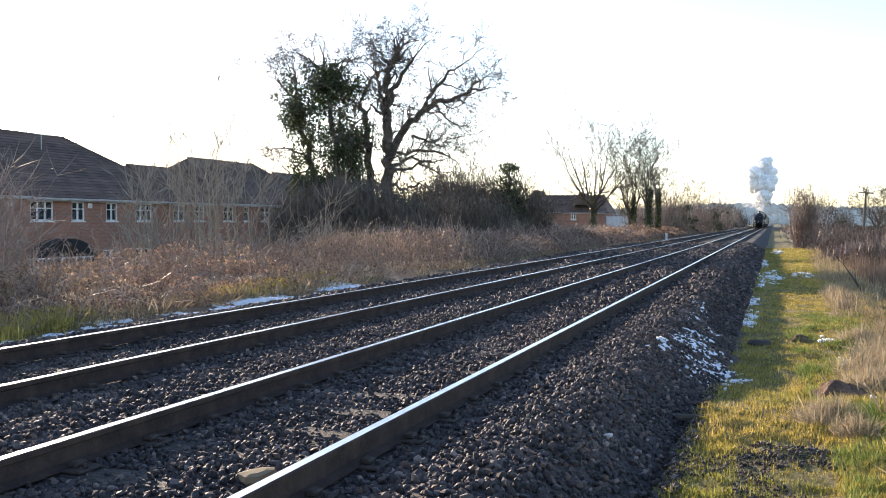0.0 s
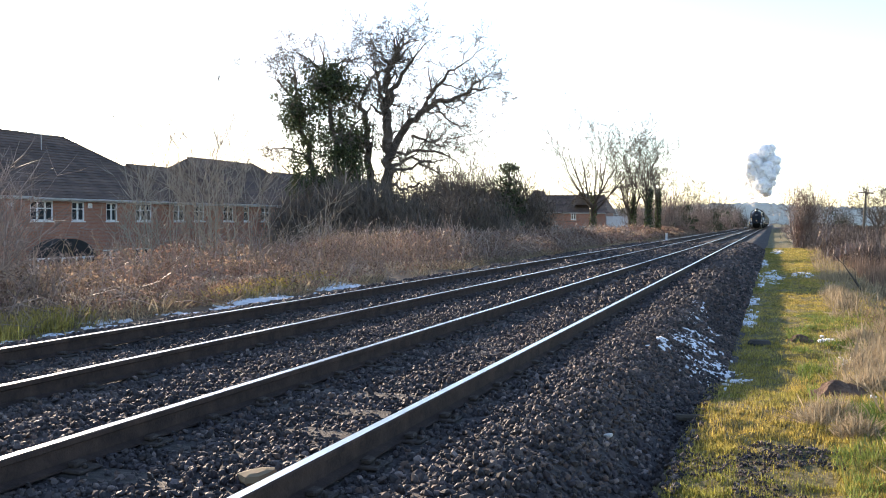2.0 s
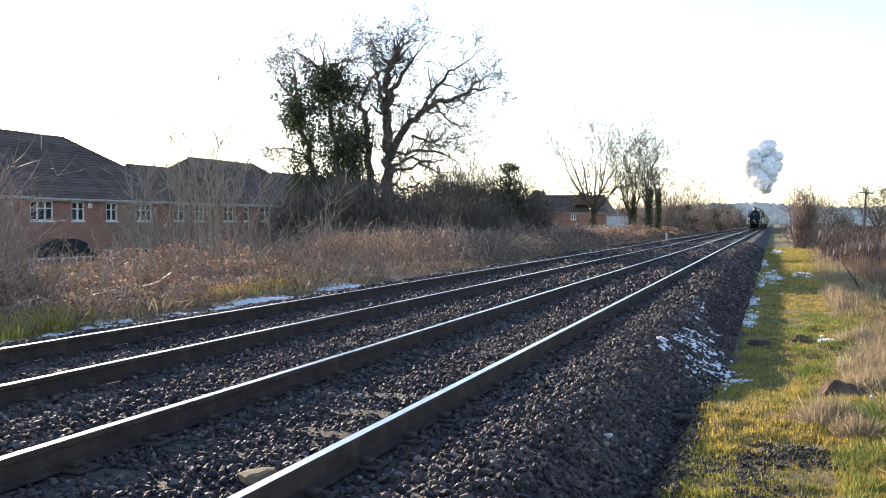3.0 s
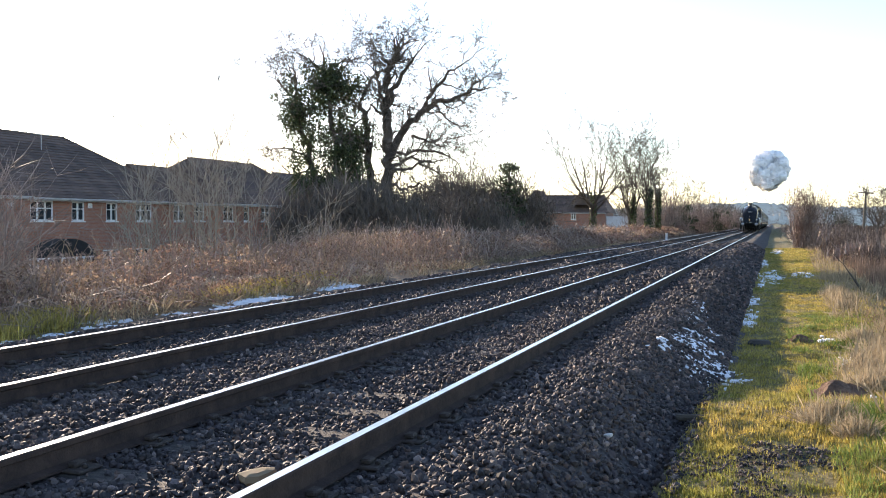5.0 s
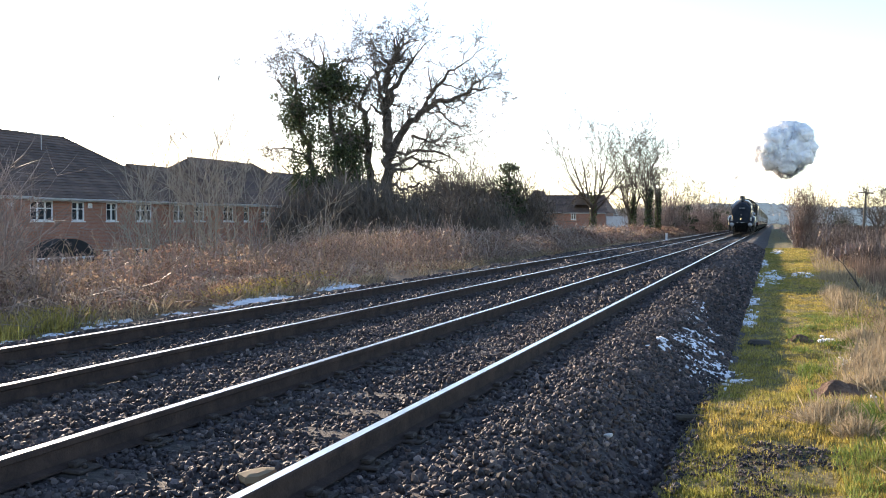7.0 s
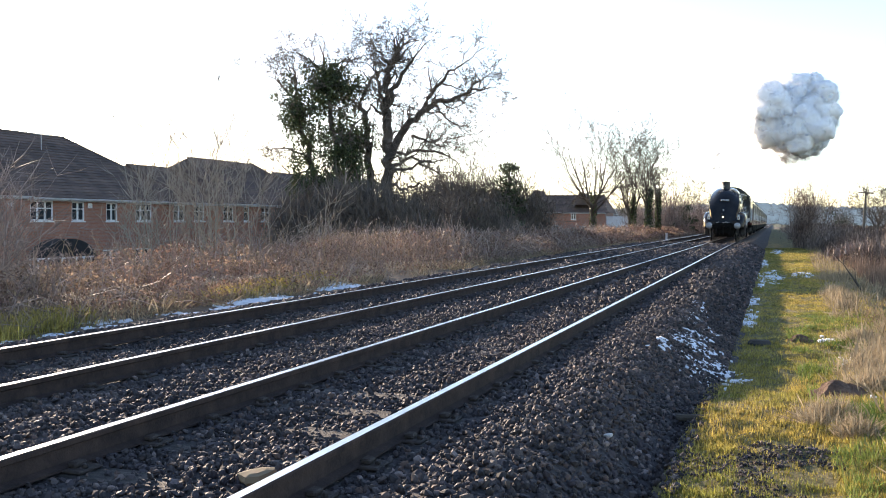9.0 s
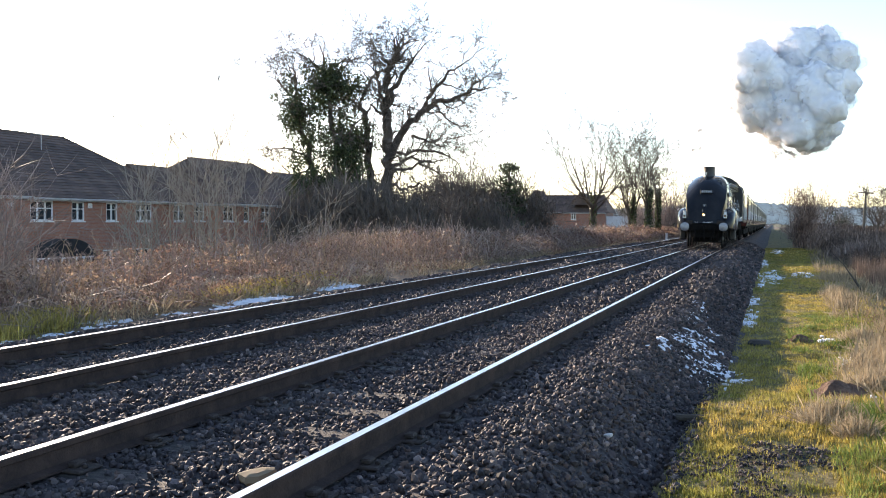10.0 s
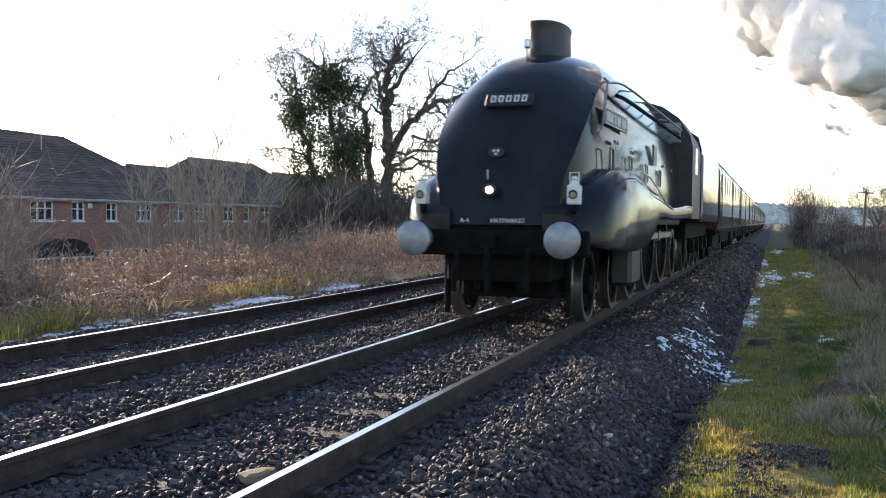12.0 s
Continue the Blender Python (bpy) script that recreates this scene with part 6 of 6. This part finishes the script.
for x, y, w, mat, label in ((BROWN[0], BROWN[1], 0.11, M_DRY_GRASS, "flat rust-brown stone among the ballast"), (PALE[0], PALE[1], 0.032, M_GUTTER, "single pale stone on the ballast shoulder")):
    s = Soup()
    s.loft([[(math.cos(t) * w * k * (1 + 0.25 * math.sin(3 * t)), math.sin(t) * w * 0.7 * k, z * w) for t in np.linspace(0, 6.283, 10)[:-1]] for k, z in ((0.8, -0.3), (1.0, 0.0), (0.9, 0.28), (0.5, 0.36))])
    thing("loose_stone", s, mat, label, "stone", at=pose(x, y, bed(x, y) + 0.03, 6, -8, 20))
# white marker post far along the line
s = Soup()
s.box(-0.09, 0.09, -0.09, 0.09, -0.5, 0.55, 0.02)
s.box(-0.11, 0.11, -0.11, 0.11, 0.55, 0.62, 0.02)
thing("marker_post", s, M_UPVC, "short white marker post beside the line", "post", at=pose(-9.7, 92, -0.45))

# crushed stone
PHI = 1.618
ico_v = np.array([(-1, PHI, 0), (1, PHI, 0), (-1, -PHI, 0), (1, -PHI, 0), (0, -1, PHI), (0, 1, PHI), (0, -1, -PHI), (0, 1, -PHI), (PHI, 0, -1), (PHI, 0, 1), (-PHI, 0, -1), (-PHI, 0, 1)]) / 1.9
ico_f = [(0, 11, 5), (0, 5, 1), (0, 1, 7), (0, 7, 10), (0, 10, 11), (1, 5, 9), (5, 11, 4), (11, 10, 2), (10, 7, 6), (7, 1, 8), (3, 9, 4), (3, 4, 2), (3, 2, 6), (3, 6, 8), (3, 8, 9), (4, 9, 5), (2, 4, 11), (6, 2, 10), (8, 6, 7), (9, 8, 1)]
oct_v = np.array([(1, 0, 0), (-1, 0, 0), (0, 1, 0), (0, -1, 0), (0, 0, 1), (0, 0, -1)]) * 1.15
oct_f = [(0, 2, 4), (2, 1, 4), (1, 3, 4), (3, 0, 4), (2, 0, 5), (1, 2, 5), (3, 1, 5), (0, 3, 5)]
np.random.seed(3)
stone_kinds = [ico_v * np.random.uniform(0.62, 1.28, (12, 3)) * np.random.uniform(0.55, 1.35, (1, 3)) for k in range(32)]
chip_kinds = [oct_v * np.random.uniform(0.7, 1.25, (6, 3)) * np.random.uniform(0.65, 1.25, (1, 3)) for k in range(24)]


def stones(count, ylim, xlim, size, power, skip_track=True, sink=0.3):
    y = ylim[0] + np.random.random(count) ** power * (ylim[1] - ylim[0])
    x = np.random.uniform(xlim[0], xlim[1], count)
    ok = np.ones(count, bool)
    if skip_track:
        for tx in (TRACK_NEAR, TRACK_FAR):
            for sx in (-1, 1):
                ok &= np.abs(x - tx - sx * HALF_GAUGE) > 0.085
            on = (np.abs(((y - 0.2) / 0.68 + 0.5) % 1.0 - 0.5) * 0.68 < 0.14) & (np.abs(x - tx) < 1.31)
            near_rail = (np.abs(np.abs(x - tx) - HALF_GAUGE) < 0.42)
            ok &= ~(on & (np.random.random(count) > np.where(near_rail, 0.25, 0.92)))
        ok &= x > -0.15 - 1.1 * y
        ok &= np.random.random(count) < np.clip((y + 9.5) / 24, 0.55, 1.0)
    x, y = x[ok], y[ok]
    k = len(x)
    r = size * np.random.uniform(0.5, 1.35, k) * np.clip(y / 13, 1, 3.2)
    z = np.array([low(a, b) for a, b in zip(x, y)]) + r * np.random.uniform(-sink, 0.95, k)
    return np.stack([x, y, z], 1), np.repeat(r[:, None], 3, 1)


for count, ylim, size, power, kinds, faces in ((122000, (3.0, 13.5), 0.0205, 1.3, stone_kinds, ico_f), (84000, (13.5, 62), 0.026, 1.7, chip_kinds, oct_f)):
    pa, ra = stones(count, ylim, (-9.5, -0.50), size, power)
    me = scatter_mesh("ballast_stones", M_STONE, kinds, faces, pa, random_turns(len(pa)), ra)
    tagged(new("ballast_stones", me), "loose grey and brown crushed ballast stones", "ballast", kind="stuff")
pb, rb = stones(12000, (-9.0, 3.2), (-9.5, -0.50), 0.034, 1.0, False)
off = np.ones(len(pb), bool)
for tx in (TRACK_NEAR, TRACK_FAR):
    for sx in (-1, 1):
        off &= np.abs(pb[:, 0] - tx - sx * HALF_GAUGE) > 0.10
me = scatter_mesh("ballast_stones", M_STONE, stone_kinds, ico_f, pb[off], random_turns(int(off.sum())), rb[off])
tagged(new("ballast_stones", me), "loose grey and brown crushed ballast stones", "ballast", kind="stuff")
pa, ra = stones(9000, (4.6, 8.0), (-0.5, 0.55), 0.011, 1.2, False, 0.8)
keep = np.array([lump(a, b, 1.1, 91) > (0.0 if b < 7.2 and -0.2 < a < 0.5 else 0.32) for a, b, c in pa])
me = scatter_mesh("path_gravel", M_STONE, stone_kinds, ico_f, pa[keep], random_turns(int(keep.sum())), ra[keep])
tagged(new("path_gravel", me), "loose gravel trodden into the grass path", "gravel", kind="stuff")


# ---------------------------------------------------------------- motion
SPEED, END_Y = 17.45, 10.0


def front(t):
    return END_Y + SPEED * (12.0 - t)


def motions():
    times = [k * 0.5 for k in range(25)]
    for ob, back in [(LOCO, 0.0), (TENDER, 0.0)] + [(c, 21.75 + 19.8 * k) for k, c in enumerate(COACHES)]:
        walk(ob, [(t, pose(TRACK_NEAR, front(t) + back, 0)) for t in times])
    for w, radius, x, y, flip in turning:
        step = math.degrees(SPEED / FPS / radius)
        stride = max(1, int(80 / step))
        rows = []
        for k in range(0, 361, stride):
            turn = Euler((radians(step * k), 0, 0)).to_matrix().to_4x4()
            rows.append((k / FPS, pose(x, y, radius) @ turn @ pose(0, 0, 0, 0, 0, flip)))
        walk(w, rows)
    step = SPEED / FPS / 1.01
    for rod, sx in rods:
        ph = 0 if sx > 0 else math.pi / 2
        walk(rod, [(k / FPS, pose(sx * 0.98, 7.66 + 0.33 * math.cos(ph - step * k), 1.01 + 0.33 * math.sin(ph - step * k))) for k in range(361)])
    drift_smoke()


motions()
